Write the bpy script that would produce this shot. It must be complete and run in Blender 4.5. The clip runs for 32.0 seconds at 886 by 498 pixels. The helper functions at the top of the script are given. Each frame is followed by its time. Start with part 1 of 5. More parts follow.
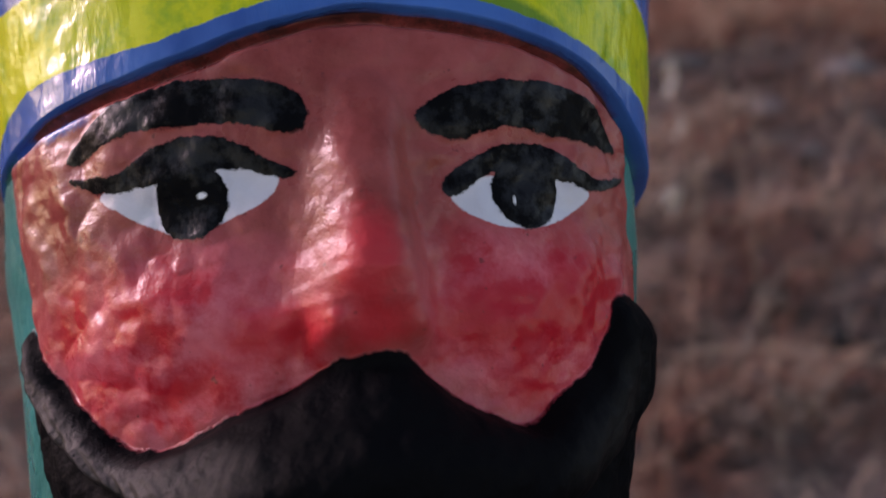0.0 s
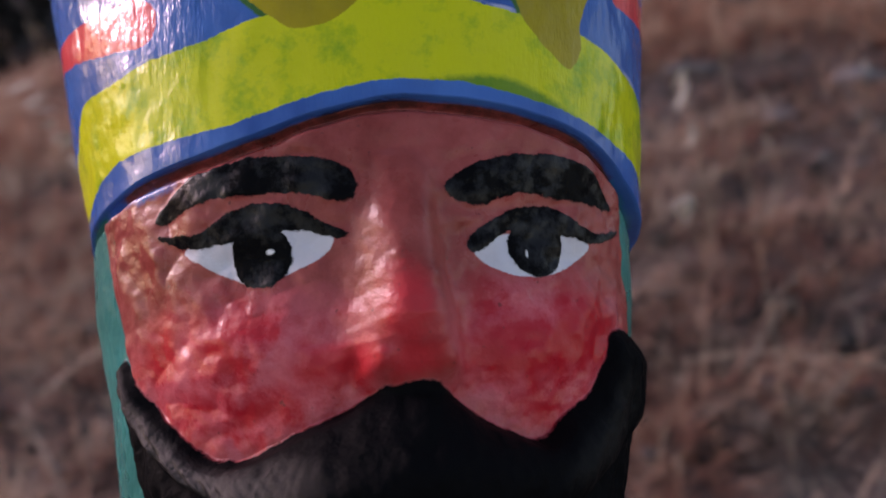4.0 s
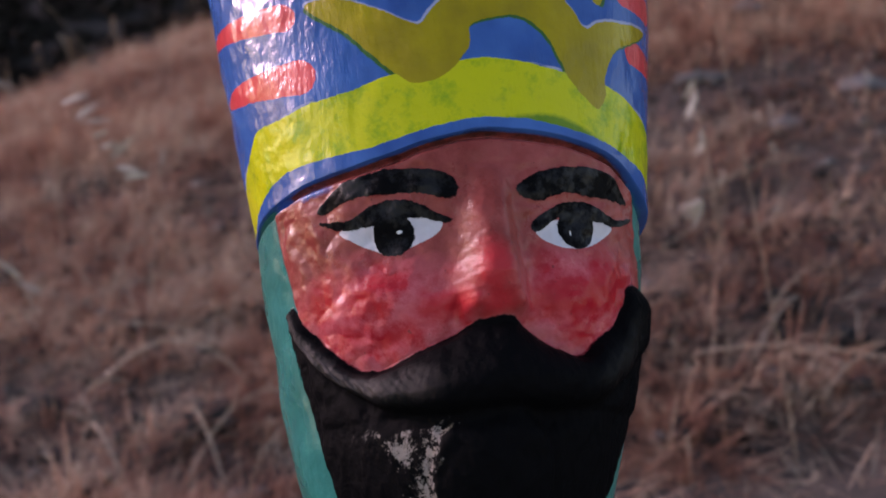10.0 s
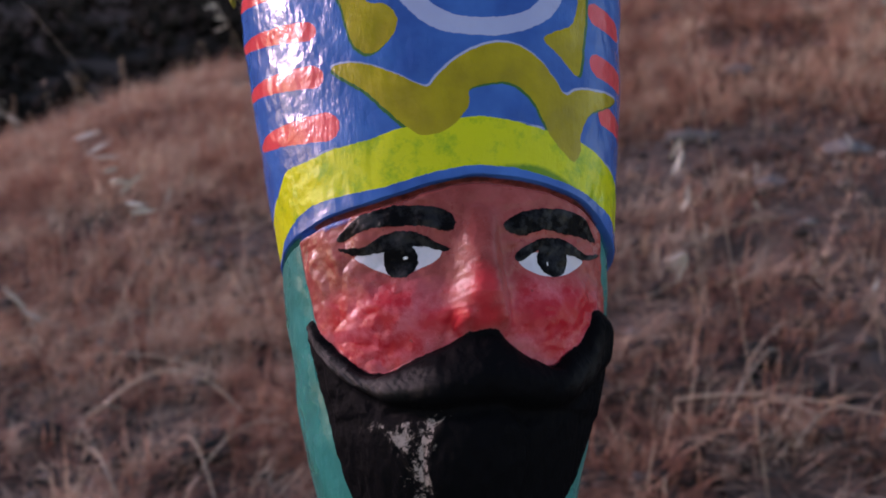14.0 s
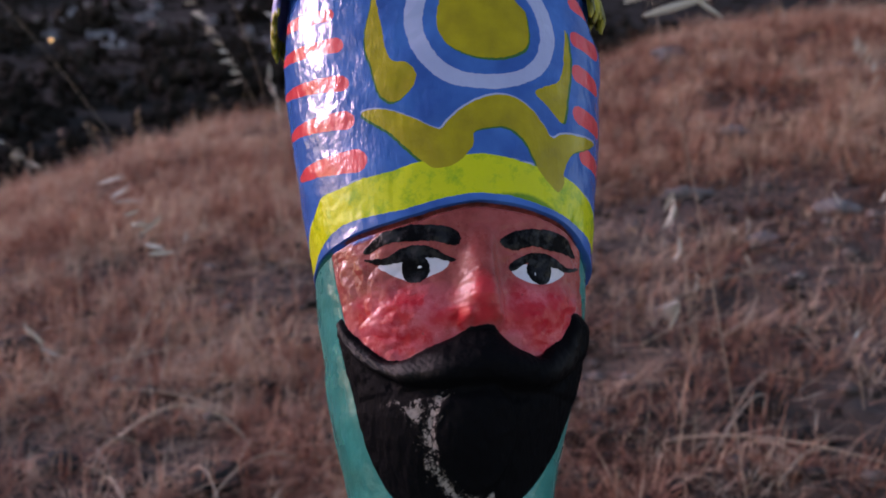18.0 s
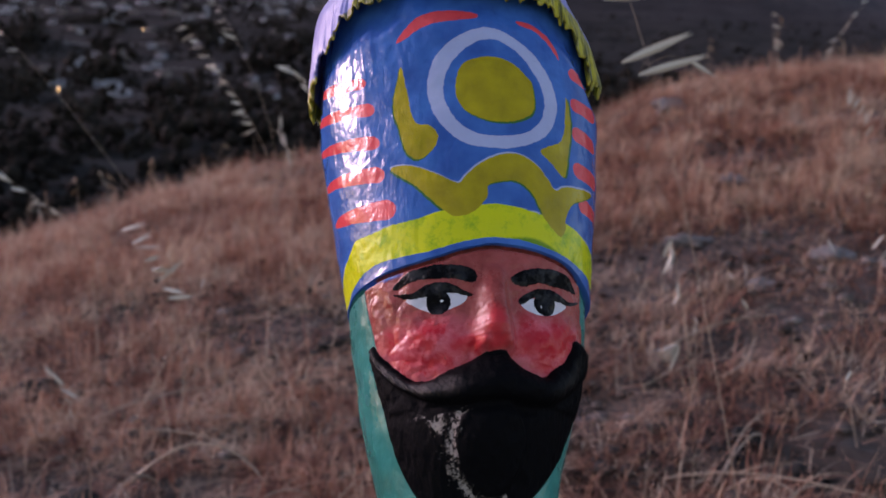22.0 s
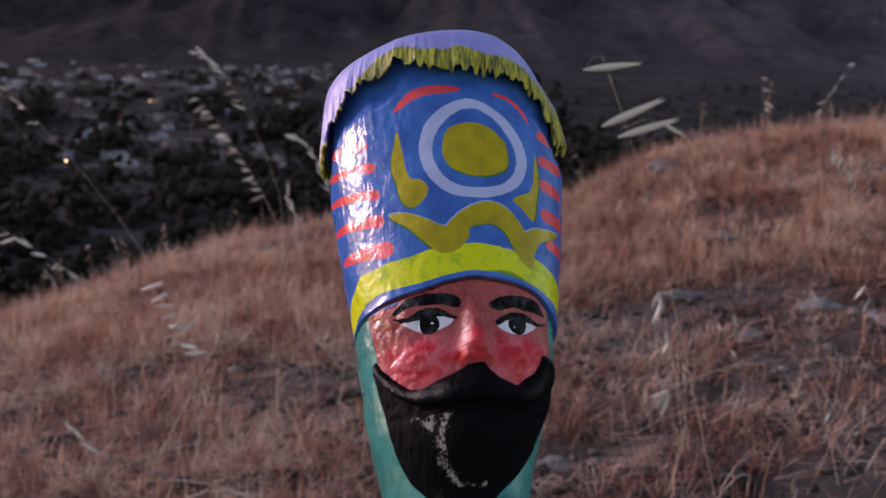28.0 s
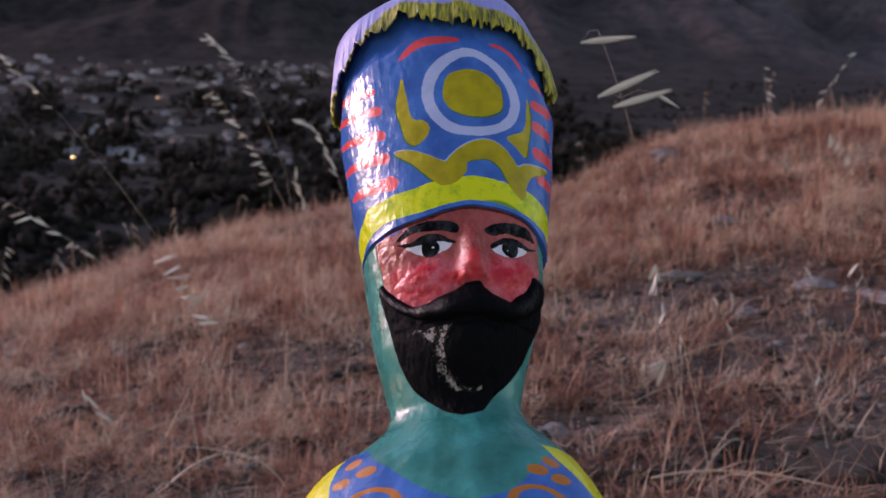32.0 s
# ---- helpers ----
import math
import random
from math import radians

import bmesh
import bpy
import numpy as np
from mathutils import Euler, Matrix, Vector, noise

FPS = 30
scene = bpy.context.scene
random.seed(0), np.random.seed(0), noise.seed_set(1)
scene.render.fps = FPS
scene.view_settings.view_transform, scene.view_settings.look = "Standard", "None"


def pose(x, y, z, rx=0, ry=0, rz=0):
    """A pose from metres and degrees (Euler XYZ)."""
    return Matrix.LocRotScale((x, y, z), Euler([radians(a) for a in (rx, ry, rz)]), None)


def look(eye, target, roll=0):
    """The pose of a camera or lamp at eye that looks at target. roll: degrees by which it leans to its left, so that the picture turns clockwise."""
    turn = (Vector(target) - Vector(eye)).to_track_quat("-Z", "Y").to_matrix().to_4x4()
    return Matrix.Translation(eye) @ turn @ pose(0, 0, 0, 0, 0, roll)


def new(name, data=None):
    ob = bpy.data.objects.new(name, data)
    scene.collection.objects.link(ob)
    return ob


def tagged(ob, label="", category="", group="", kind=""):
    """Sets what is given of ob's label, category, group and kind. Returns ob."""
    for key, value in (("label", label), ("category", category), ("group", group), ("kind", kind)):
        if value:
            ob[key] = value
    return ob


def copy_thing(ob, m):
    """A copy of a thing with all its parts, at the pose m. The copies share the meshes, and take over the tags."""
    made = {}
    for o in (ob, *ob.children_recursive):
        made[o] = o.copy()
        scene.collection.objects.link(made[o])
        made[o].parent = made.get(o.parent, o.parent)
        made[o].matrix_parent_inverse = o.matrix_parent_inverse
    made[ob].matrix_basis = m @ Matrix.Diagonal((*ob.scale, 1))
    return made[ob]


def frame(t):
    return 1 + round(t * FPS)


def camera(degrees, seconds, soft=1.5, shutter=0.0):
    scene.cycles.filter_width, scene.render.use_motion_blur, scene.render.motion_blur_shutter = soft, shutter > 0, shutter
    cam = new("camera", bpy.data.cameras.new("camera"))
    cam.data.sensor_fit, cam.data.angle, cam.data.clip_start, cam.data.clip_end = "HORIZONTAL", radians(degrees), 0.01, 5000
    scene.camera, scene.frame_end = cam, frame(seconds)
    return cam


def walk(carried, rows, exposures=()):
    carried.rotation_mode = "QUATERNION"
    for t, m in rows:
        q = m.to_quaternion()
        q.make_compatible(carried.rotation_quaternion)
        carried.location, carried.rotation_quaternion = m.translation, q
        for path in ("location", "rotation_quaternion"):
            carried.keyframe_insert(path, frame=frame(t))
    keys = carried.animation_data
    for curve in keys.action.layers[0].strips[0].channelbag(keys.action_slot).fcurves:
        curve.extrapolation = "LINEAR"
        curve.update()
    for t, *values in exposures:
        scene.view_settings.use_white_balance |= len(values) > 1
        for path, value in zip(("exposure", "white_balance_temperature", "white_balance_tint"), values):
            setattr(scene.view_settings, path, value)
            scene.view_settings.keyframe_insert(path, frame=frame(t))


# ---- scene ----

# camera and its path: seconds, place, yaw, pitch, lean
cam = camera(46.5, 32.0, soft=1.6)
focus = new("focus_mark")
focus.location = (0.008, 0.15, 0.54)      # the lens stays focused on the figure's face
cam.data.dof.use_dof, cam.data.dof.focus_object, cam.data.dof.aperture_fstop = True, focus, 16.0
ROWS = [
    (0, 0.0190, 0.0178, 0.5726, 0.62, -16.79, -0.17),
    (0.5, 0.0183, 0.0158, 0.5762, 0.74, -17.07, -0.03),
    (1, 0.0190, 0.0105, 0.5743, 0.92, -16.73, -0.13),
    (1.5, 0.0168, 0.0070, 0.5764, 0.76, -16.96, 0.00),
    (2, 0.0165, 0.0044, 0.5786, 1.13, -16.93, -0.08),
    (2.5, 0.0165, 0.0016, 0.5794, 1.42, -16.90, -0.35),
    (3, 0.0178, 0.0001, 0.5850, 1.66, -16.96, -0.73),
    (3.5, 0.0184, -0.0035, 0.5875, 1.53, -16.71, -0.79),
    (5.5, 0.0149, -0.0222, 0.5862, 1.65, -16.51, -0.74),
    (6, 0.0146, -0.0267, 0.5901, 1.79, -16.66, -0.90),
    (6.5, 0.0136, -0.0305, 0.5921, 1.89, -16.56, -1.04),
    (7, 0.0156, -0.0377, 0.5922, 2.26, -16.51, -1.08),
    (7.5, 0.0139, -0.0450, 0.5945, 1.68, -16.49, -0.57),
    (8, 0.0100, -0.0497, 0.5956, 1.55, -16.57, -0.96),
    (8.5, 0.0087, -0.0571, 0.6003, 1.81, -16.51, -1.23),
    (9, 0.0098, -0.0668, 0.6057, 2.08, -16.31, -1.18),
    (9.5, 0.0084, -0.0760, 0.6029, 2.31, -16.53, -0.80),
    (10, 0.0063, -0.0878, 0.6052, 2.32, -16.28, -1.04),
    (10.5, 0.0078, -0.0947, 0.6086, 2.29, -15.80, -0.48),
    (11, 0.0038, -0.1035, 0.6049, 1.89, -15.22, -0.18),
    (11.5, 0.0005, -0.1065, 0.6060, 1.72, -15.00, 0.31),
    (12, 0.0005, -0.1098, 0.6071, 2.03, -14.76, 0.54),
    (12.5, 0.0057, -0.1157, 0.6118, 2.13, -14.60, 0.69),
    (13, 0.0069, -0.1219, 0.6161, 1.88, -14.56, 0.12),
    (13.5, 0.0056, -0.1299, 0.6148, 1.78, -14.04, 1.03),
    (14, 0.0065, -0.1367, 0.6124, 1.88, -13.60, 1.03),
    (14.5, 0.0084, -0.1457, 0.6155, 2.04, -13.27, 1.72),
    (16.5, 0.0028, -0.1805, 0.6094, 2.32, -11.32, 2.32),
    (17, 0.0047, -0.1893, 0.6131, 2.31, -11.02, 2.37),
    (17.5, 0.0048, -0.1947, 0.6133, 2.12, -10.71, 2.23),
    (18, 0.0074, -0.2049, 0.6127, 2.10, -10.48, 2.01),
    (18.5, 0.0052, -0.2099, 0.6158, 1.99, -10.26, 1.99),
    (19, 0.0038, -0.2153, 0.6159, 2.08, -10.00, 2.11),
    (19.5, 0.0010, -0.2202, 0.6197, 2.20, -9.85, 2.27),
    (20, 0.0035, -0.2279, 0.6241, 2.45, -9.66, 2.19),
    (20.5, 0.0022, -0.2396, 0.6216, 2.43, -9.16, 2.16),
    (21, 0.0033, -0.2502, 0.6198, 2.34, -8.74, 2.03),
    (21.5, 0.0028, -0.2552, 0.6205, 2.24, -8.36, 2.13),
    (22, 0.0035, -0.2643, 0.6188, 2.39, -7.84, 2.02),
    (22.5, 0.0061, -0.2723, 0.6209, 2.39, -7.42, 2.13),
    (23, 0.0087, -0.2797, 0.6234, 2.35, -6.78, 1.92),
    (23.5, 0.0114, -0.2879, 0.6254, 2.40, -6.46, 2.05),
    (24, 0.0106, -0.2941, 0.6308, 2.47, -6.10, 1.75),
    (24.5, 0.0112, -0.3004, 0.6372, 2.60, -5.86, 1.90),
    (25, 0.0129, -0.3095, 0.6377, 2.66, -5.52, 1.80),
    (25.5, 0.0122, -0.3106, 0.6378, 2.68, -5.32, 1.85),
    (27.5, 0.0115, -0.3457, 0.6235, 3.01, -4.28, 1.49),
    (28, 0.0156, -0.3540, 0.6145, 2.80, -4.22, 1.21),
    (28.5, 0.0165, -0.3606, 0.6117, 2.59, -4.24, 1.30),
    (29, 0.0211, -0.3691, 0.6094, 2.54, -4.19, 1.41),
    (29.5, 0.0252, -0.3747, 0.6032, 2.56, -4.24, 1.26),
    (30, 0.0259, -0.3775, 0.6039, 2.55, -4.45, 1.54),
    (30.5, 0.0247, -0.3839, 0.6061, 2.55, -4.46, 1.88),
    (31, 0.0259, -0.3957, 0.5970, 2.61, -4.39, 1.71),
    (31.5, 0.0234, -0.4018, 0.5880, 2.77, -4.37, 1.53),
    (32, 0.0224, -0.4088, 0.5832, 3.13, -4.42, 1.30),
]


def eye_pose(x, y, z, yaw, pitch, lean):
    return pose(x, y, z, 0, 0, yaw) @ pose(0, 0, 0, 90 + pitch) @ pose(0, 0, 0, 0, 0, lean)


EXPOSURES = [(0.0, 0.24, 7900, 24), (6.0, 0.27, 7950, 24), (13.0, 0.30, 7600, 24), (22.0, 0.25, 7450, 24), (26.0, 0.27, 7700, 23), (32.0, 0.38, 7900, 25)]
walk(cam, [(t, eye_pose(*row)) for t, *row in ROWS], EXPOSURES)

# evening light: the low sun behind thin cloud, to the left and behind the camera
SUN_ELEV, SUN_AZ = 17.0, -111.0     # degrees above the horizon; degrees from straight behind the camera, minus is left
world = bpy.data.worlds.new("evening_sky")
scene.world = world
world.use_nodes = True
wn = world.node_tree.nodes
sky = wn.new("ShaderNodeTexSky")
sky.sky_type, sky.sun_disc = "NISHITA", False
sky.sun_elevation = radians(SUN_ELEV)
sky.sun_rotation = radians(180 - SUN_AZ)
sky.dust_density, sky.ozone_density = 0.4, 1.0
wn["Background"].inputs["Strength"].default_value = 0.235
world.node_tree.links.new(sky.outputs["Color"], wn["Background"].inputs["Color"])
sun_data = bpy.data.lights.new("sun", "SUN")
sun_data.energy, sun_data.angle, sun_data.color = 2.0, radians(10.5), (1.0, 0.79, 1.06)
sun = new("sun", sun_data)
_a, _e = radians(SUN_AZ), radians(SUN_ELEV)
SUN_FROM = Vector((math.sin(_a) * math.cos(_e), -math.cos(_a) * math.cos(_e), math.sin(_e)))
sun.matrix_world = look(SUN_FROM * 20, (0, 0, 0))


# ---- materials ----
class Nodes:
    """A small helper that builds a node material."""

    def __init__(self, name, rough=0.6):
        self.mat = bpy.data.materials.new(name)
        self.mat.use_nodes = True
        self.tree = self.mat.node_tree
        self.bsdf = self.tree.nodes["Principled BSDF"]
        self.bsdf.inputs["Roughness"].default_value = rough

    def node(self, kind, **sockets):
        n = self.tree.nodes.new("ShaderNode" + kind)
        for key, value in sockets.items():
            self.put(n, key.replace("_", " "), value)
        return n

    def put(self, n, key, value):
        sock = n.inputs[int(key[1:])] if key[0] == "i" and key[1:].isdigit() else n.inputs[key]
        if isinstance(value, bpy.types.NodeSocket):
            self.tree.links.new(value, sock)
        else:
            sock.default_value = value

    def noise(self, scale, detail=3.0, rough=0.55, vector=None):
        n = self.node("TexNoise", Scale=scale, Detail=detail, Roughness=rough)
        n.inputs["Vector"].default_value = (0, 0, 0)
        self.tree.links.new(vector if vector else self.place(), n.inputs["Vector"])
        return n.outputs["Fac"]

    def place(self):
        return self.node("TexCoord").outputs["Object"]

    def maths(self, op, a, b=0.0, c=0.0):
        n = self.node("Math", i0=a, i1=b, i2=c)
        n.operation = op
        return n.outputs[0]

    def spread(self, value, lo, hi, to_lo=0.0, to_hi=1.0):
        n = self.node("MapRange", i0=value, i1=lo, i2=hi, i3=to_lo, i4=to_hi)
        return n.outputs[0]

    def mix(self, fac, a, b, blend="MIX"):
        n = self.node("Mix")
        n.data_type, n.blend_type = "RGBA", blend
        for k, v in ((0, fac), (6, a), (7, b)):
            if isinstance(v, bpy.types.NodeSocket):
                self.tree.links.new(v, n.inputs[k])
            else:
                n.inputs[k].default_value = v if k == 0 else (*v[:3], 1)
        return n.outputs[2]

    def attribute(self, name):
        n = self.node("Attribute")
        n.attribute_name = name
        return n.outputs["Fac"]

    def island(self):
        return self.node("NewGeometry").outputs["Random Per Island"]

    def chance(self):
        return self.node("ObjectInfo").outputs["Random"]

    def ramp(self, value, *stops):
        n = self.node("ValToRGB", Fac=value)
        r = n.color_ramp.elements
        while len(r) < len(stops):
            r.new(0.5)
        for e, (at, c) in zip(r, stops):
            e.position, e.color = at, (*c, 1)
        return n.outputs["Color"]

    def bump(self, height, strength, distance):
        b = self.node("Bump", Height=height, Strength=strength, Distance=distance)
        self.tree.links.new(b.outputs["Normal"], self.bsdf.inputs["Normal"])
        return b

    def colour(self, value):
        self.put(self.bsdf, "Base Color", value if isinstance(value, bpy.types.NodeSocket) else (*value, 1))
        return self


def simple(name, dark, light, scale, rough=0.8, relief=0.3, depth=0.003):
    """A rough natural surface that varies between two colours."""
    m = Nodes(name, rough)
    fine, wide = m.noise(scale, 5, 0.65), m.noise(scale * 0.13, 3)
    m.colour(m.mix(m.maths("MULTIPLY_ADD", fine, 0.6, m.maths("MULTIPLY", wide, 0.4)), dark, light))
    m.bump(fine, relief, depth)
    return m.mat


def varied(name, rough, *stops, scale=40.0, patch=7.0, shine=0.3, tipped=False, thin=0.0):
    """Pieces that differ from one to the next, with a fine grain."""
    m = Nodes(name, rough)
    m.put(m.bsdf, "Specular IOR Level", shine)
    c = m.ramp(m.maths("MULTIPLY_ADD", m.island(), 0.55, m.spread(m.maths("MULTIPLY_ADD", m.noise(patch * 0.3, 2), 0.45, m.maths("MULTIPLY", m.noise(patch, 3), 0.55)), 0.42, 0.58, -0.12, 0.62)), *stops)
    c = m.mix(m.spread(m.noise(scale, 3), 0.3, 0.7, 0.0, 0.25), c, (0.05, 0.03, 0.02))
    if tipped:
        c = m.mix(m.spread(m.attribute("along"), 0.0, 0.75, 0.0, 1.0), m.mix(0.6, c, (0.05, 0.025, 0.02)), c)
    m.colour(c)
    if thin:
        glow_through = m.node("BsdfTranslucent", Color=c)
        both = m.node("MixShader", Fac=thin, i1=m.bsdf.outputs["BSDF"], i2=glow_through.outputs["BSDF"])
        m.tree.links.new(both.outputs[0], m.tree.nodes["Material Output"].inputs["Surface"])
    return m.mat


def statue_paint():
    """Hand-painted gloss paint over papier-mache: each colour lies inside its own outline field (millimetres)."""
    m = Nodes("gloss_paint", 0.3)
    coarse, fine = m.noise(120, 3), m.noise(900, 4, 0.7)
    ragged = m.maths("MULTIPLY_ADD", m.noise(350, 4, 0.7), 1.5, -0.75)

    def inside(field, soft=0.14, rag=0.75):
        d = m.maths("MULTIPLY_ADD", ragged, rag, m.attribute(field))
        return m.spread(d, -soft, soft, 1.0, 0.0)

    patch = m.noise(55, 3)
    teal = m.mix(m.spread(patch, 0.3, 0.7), (0.007, 0.12, 0.105), (0.022, 0.235, 0.225))
    blue = m.mix(m.spread(patch, 0.3, 0.7), (0.014, 0.072, 0.30), (0.034, 0.145, 0.47))
    olive = m.mix(m.spread(m.noise(80, 4), 0.3, 0.7), (0.26, 0.20, 0.003), (0.41, 0.32, 0.004))
    lime = m.mix(m.spread(m.noise(130, 4, 0.7), 0.5, 0.72), (0.53, 0.56, 0.005), (0.17, 0.34, 0.008))
    lime = m.mix(m.maths("MULTIPLY", inside("f_green", 0.6, 1.2), 0.85), lime, (0.05, 0.19, 0.012))
    red = m.mix(patch, (0.55, 0.03, 0.045), (0.80, 0.09, 0.10))
    lilac = m.mix(patch, (0.28, 0.32, 0.54), (0.41, 0.46, 0.68))
    orange = (0.42, 0.13, 0.02)
    c = m.mix(inside("f_torso"), teal, blue)
    c = m.mix(inside("f_dots"), c, orange)
    c = m.mix(inside("f_sleeve"), c, (0.58, 0.52, 0.02))
    skin = m.mix(m.spread(m.maths("MULTIPLY_ADD", m.noise(190, 5, 0.7), 0.4, m.maths("MULTIPLY", m.noise(55, 4, 0.6), 0.6)), 0.38, 0.62), (0.21, 0.028, 0.023), (0.36, 0.072, 0.068))
    blush = m.maths("MULTIPLY", m.spread(m.maths("MULTIPLY_ADD", m.noise(110, 5, 0.7), 13.0, m.attribute("f_blush")), 2.0, 11.0, 1.0, 0.0), 0.95)
    skin = m.mix(blush, skin, m.mix(m.spread(m.maths("MULTIPLY_ADD", m.noise(230, 5, 0.7), 0.35, m.maths("MULTIPLY", m.noise(75, 5, 0.65), 0.65)), 0.42, 0.55), (0.47, 0.011, 0.026), (0.62, 0.115, 0.150)))
    daub = m.spread(m.maths("MULTIPLY_ADD", m.noise(190, 4, 0.7), 7.0, m.attribute("f_daub")), 1.0, 5.0, 0.92, 0.0)
    skin = m.mix(daub, skin, (0.44, 0.007, 0.018))
    red_nose = m.spread(m.maths("MULTIPLY_ADD", m.noise(260, 4, 0.7), 3.0, m.attribute("f_rednose")), 0.8, 3.6, 1.0, 0.0)
    skin = m.mix(m.maths("MULTIPLY", red_nose, 0.75), skin, (0.55, 0.022, 0.035))
    # Shadow under the hat's rim put into the colour, with some brown stain.
    brim_shade_stain = m.spread(m.maths("MULTIPLY_ADD", m.noise(280, 5, 0.75), 3.2, m.maths("MULTIPLY", m.attribute("f_hat"), 1.0)), 1.7, 2.9, 0.9, 0.0)
    skin = m.mix(brim_shade_stain, skin, (0.045, 0.016, 0.013))
    specks = m.maths("MULTIPLY", m.spread(m.noise(620, 2, 0.5), 0.70, 0.76), 0.6)
    skin = m.mix(specks, skin, (0.09, 0.02, 0.02))
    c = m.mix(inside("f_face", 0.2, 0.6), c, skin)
    c = m.mix(inside("f_smear", 0.5, 1.6), c, blue)
    c = m.mix(inside("f_white"), c, m.mix(m.noise(300, 4), (0.50, 0.49, 0.57), (0.60, 0.59, 0.67)))
    black = (0.004, 0.004, 0.005)
    brushed = m.spread(m.noise(150, 5, 0.7), 0.44, 0.58)
    # Some sheen is put into the black: brush marks slightly lighter.
    sheen_black = m.mix(brushed, black, (0.007, 0.007, 0.009))
    dark = inside("f_black", 0.14, 1.25)
    c = m.mix(dark, c, sheen_black)
    c = m.mix(inside("f_glint", 0.12, 0.3), c, (0.75, 0.75, 0.8))
    beard = inside("f_beard", 0.2, 1.0)
    c = m.mix(beard, c, (0.0035, 0.0035, 0.0045))
    scuff = m.maths("MULTIPLY", m.spread(m.maths("MULTIPLY_ADD", m.noise(300, 6, 0.8), 12.0, m.attribute("f_scuff")), 6.0, 6.9, 1.0, 0.0), beard)
    c = m.mix(m.maths("MULTIPLY", scuff, 0.8), c, (0.33, 0.29, 0.27))
    # Highlights on upper edges are put into the colour as thin lilac lines.
    hat = m.mix(inside("f_shine", 0.2, 0.5), blue, lilac)
    hat = m.mix(inside("f_red"), hat, red)
    hat = m.mix(inside("f_edge", 0.2), hat, (0.03, 0.115, 0.02))
    hat = m.mix(inside("f_lime"), hat, lime)
    hat = m.mix(inside("f_olive"), hat, olive)
    hat = m.mix(inside("f_ring"), hat, lilac)
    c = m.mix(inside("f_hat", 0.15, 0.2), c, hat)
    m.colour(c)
    # gloss paint; the black is matt in some brush marks and shiny in others
    on_hat = inside("f_hat", 0.15, 0.2)
    any_black = m.maths("MAXIMUM", dark, beard)
    on_face = m.maths("MULTIPLY", m.maths("MAXIMUM", m.maths("SUBTRACT", inside("f_face", 0.2, 0.6), any_black), 0.0), m.maths("SUBTRACT", 1.0, on_hat))
    gloss = m.spread(m.noise(45, 3), 0.3, 0.7, 0.17, 0.27)
    gloss = m.maths("MULTIPLY_ADD", m.maths("SUBTRACT", 1.0, on_hat), 0.06, gloss)
    gloss = m.maths("MULTIPLY_ADD", on_face, m.spread(m.noise(90, 4, 0.7), 0.35, 0.65, -0.02, 0.12), gloss)
    m.put(m.bsdf, "Roughness", m.maths("MULTIPLY_ADD", beard, 0.17, m.maths("MULTIPLY_ADD", any_black, 0.06, gloss)))
    shine = m.maths("MULTIPLY_ADD", on_face, -0.10, m.maths("MULTIPLY_ADD", on_hat, -0.06, 0.36))
    black_shine = m.mix(beard, m.spread(brushed, 0.0, 1.0, -0.35, -0.17), m.spread(m.attribute("f_roll"), 0.35, 0.95, -0.345, -0.06))
    m.put(m.bsdf, "Specular IOR Level", m.maths("MAXIMUM", m.maths("MULTIPLY_ADD", any_black, black_shine, shine), 0.02))
    streaky = m.node("Mapping", Vector=m.place(), Scale=(1.0, 1.0, 0.28)).outputs["Vector"]
    brush = m.maths("MULTIPLY", m.noise(240, 4, 0.6, streaky), m.spread(m.noise(38, 3), 0.42, 0.62, 0.15, 1.0))
    soft_lumps = m.maths("MULTIPLY_ADD", fine, 0.09, m.maths("MULTIPLY_ADD", m.noise(230, 5, 0.7), 0.30, m.maths("MULTIPLY", coarse, 0.7)))
    hat_lumps = m.maths("MULTIPLY_ADD", brush, 0.9, m.maths("MULTIPLY_ADD", m.noise(170, 3, 0.5), 0.5, m.maths("MULTIPLY", m.noise(75, 3), 0.75)))
    soft_lumps = m.maths("MULTIPLY_ADD", beard, m.maths("MULTIPLY", m.noise(380, 6, 0.75), 0.7), soft_lumps)
    n = m.node("Mix", i0=on_hat, i2=soft_lumps, i3=hat_lumps)
    m.bump(n.outputs[0], 0.85, 0.0009)
    return m.mat


def fringe_paint():
    m = Nodes("fringe_paint", 0.4)
    d = m.maths("MULTIPLY_ADD", m.noise(300, 4), 5.0, m.attribute("f_olive"))
    purple = m.mix(m.noise(70, 3), (0.15, 0.145, 0.42), (0.30, 0.30, 0.64))
    strips = m.noise(420, 3, 0.6, m.node("Mapping", Vector=m.place(), Scale=(1.0, 1.0, 0.14)).outputs["Vector"])
    olive = m.mix(m.spread(strips, 0.38, 0.62), (0.06, 0.06, 0.005), (0.42, 0.36, 0.015))
    m.colour(m.mix(m.spread(d, 2.0, 3.4, 1.0, 0.0), purple, olive))
    m.bump(m.maths("MULTIPLY_ADD", m.spread(d, 2.0, 6.0, 1.0, 0.0), m.maths("MULTIPLY", strips, 1.2), m.noise(300, 4)), 0.6, 0.0009)
    return m.mat


M_STATUE, M_FRINGE = statue_paint(), fringe_paint()


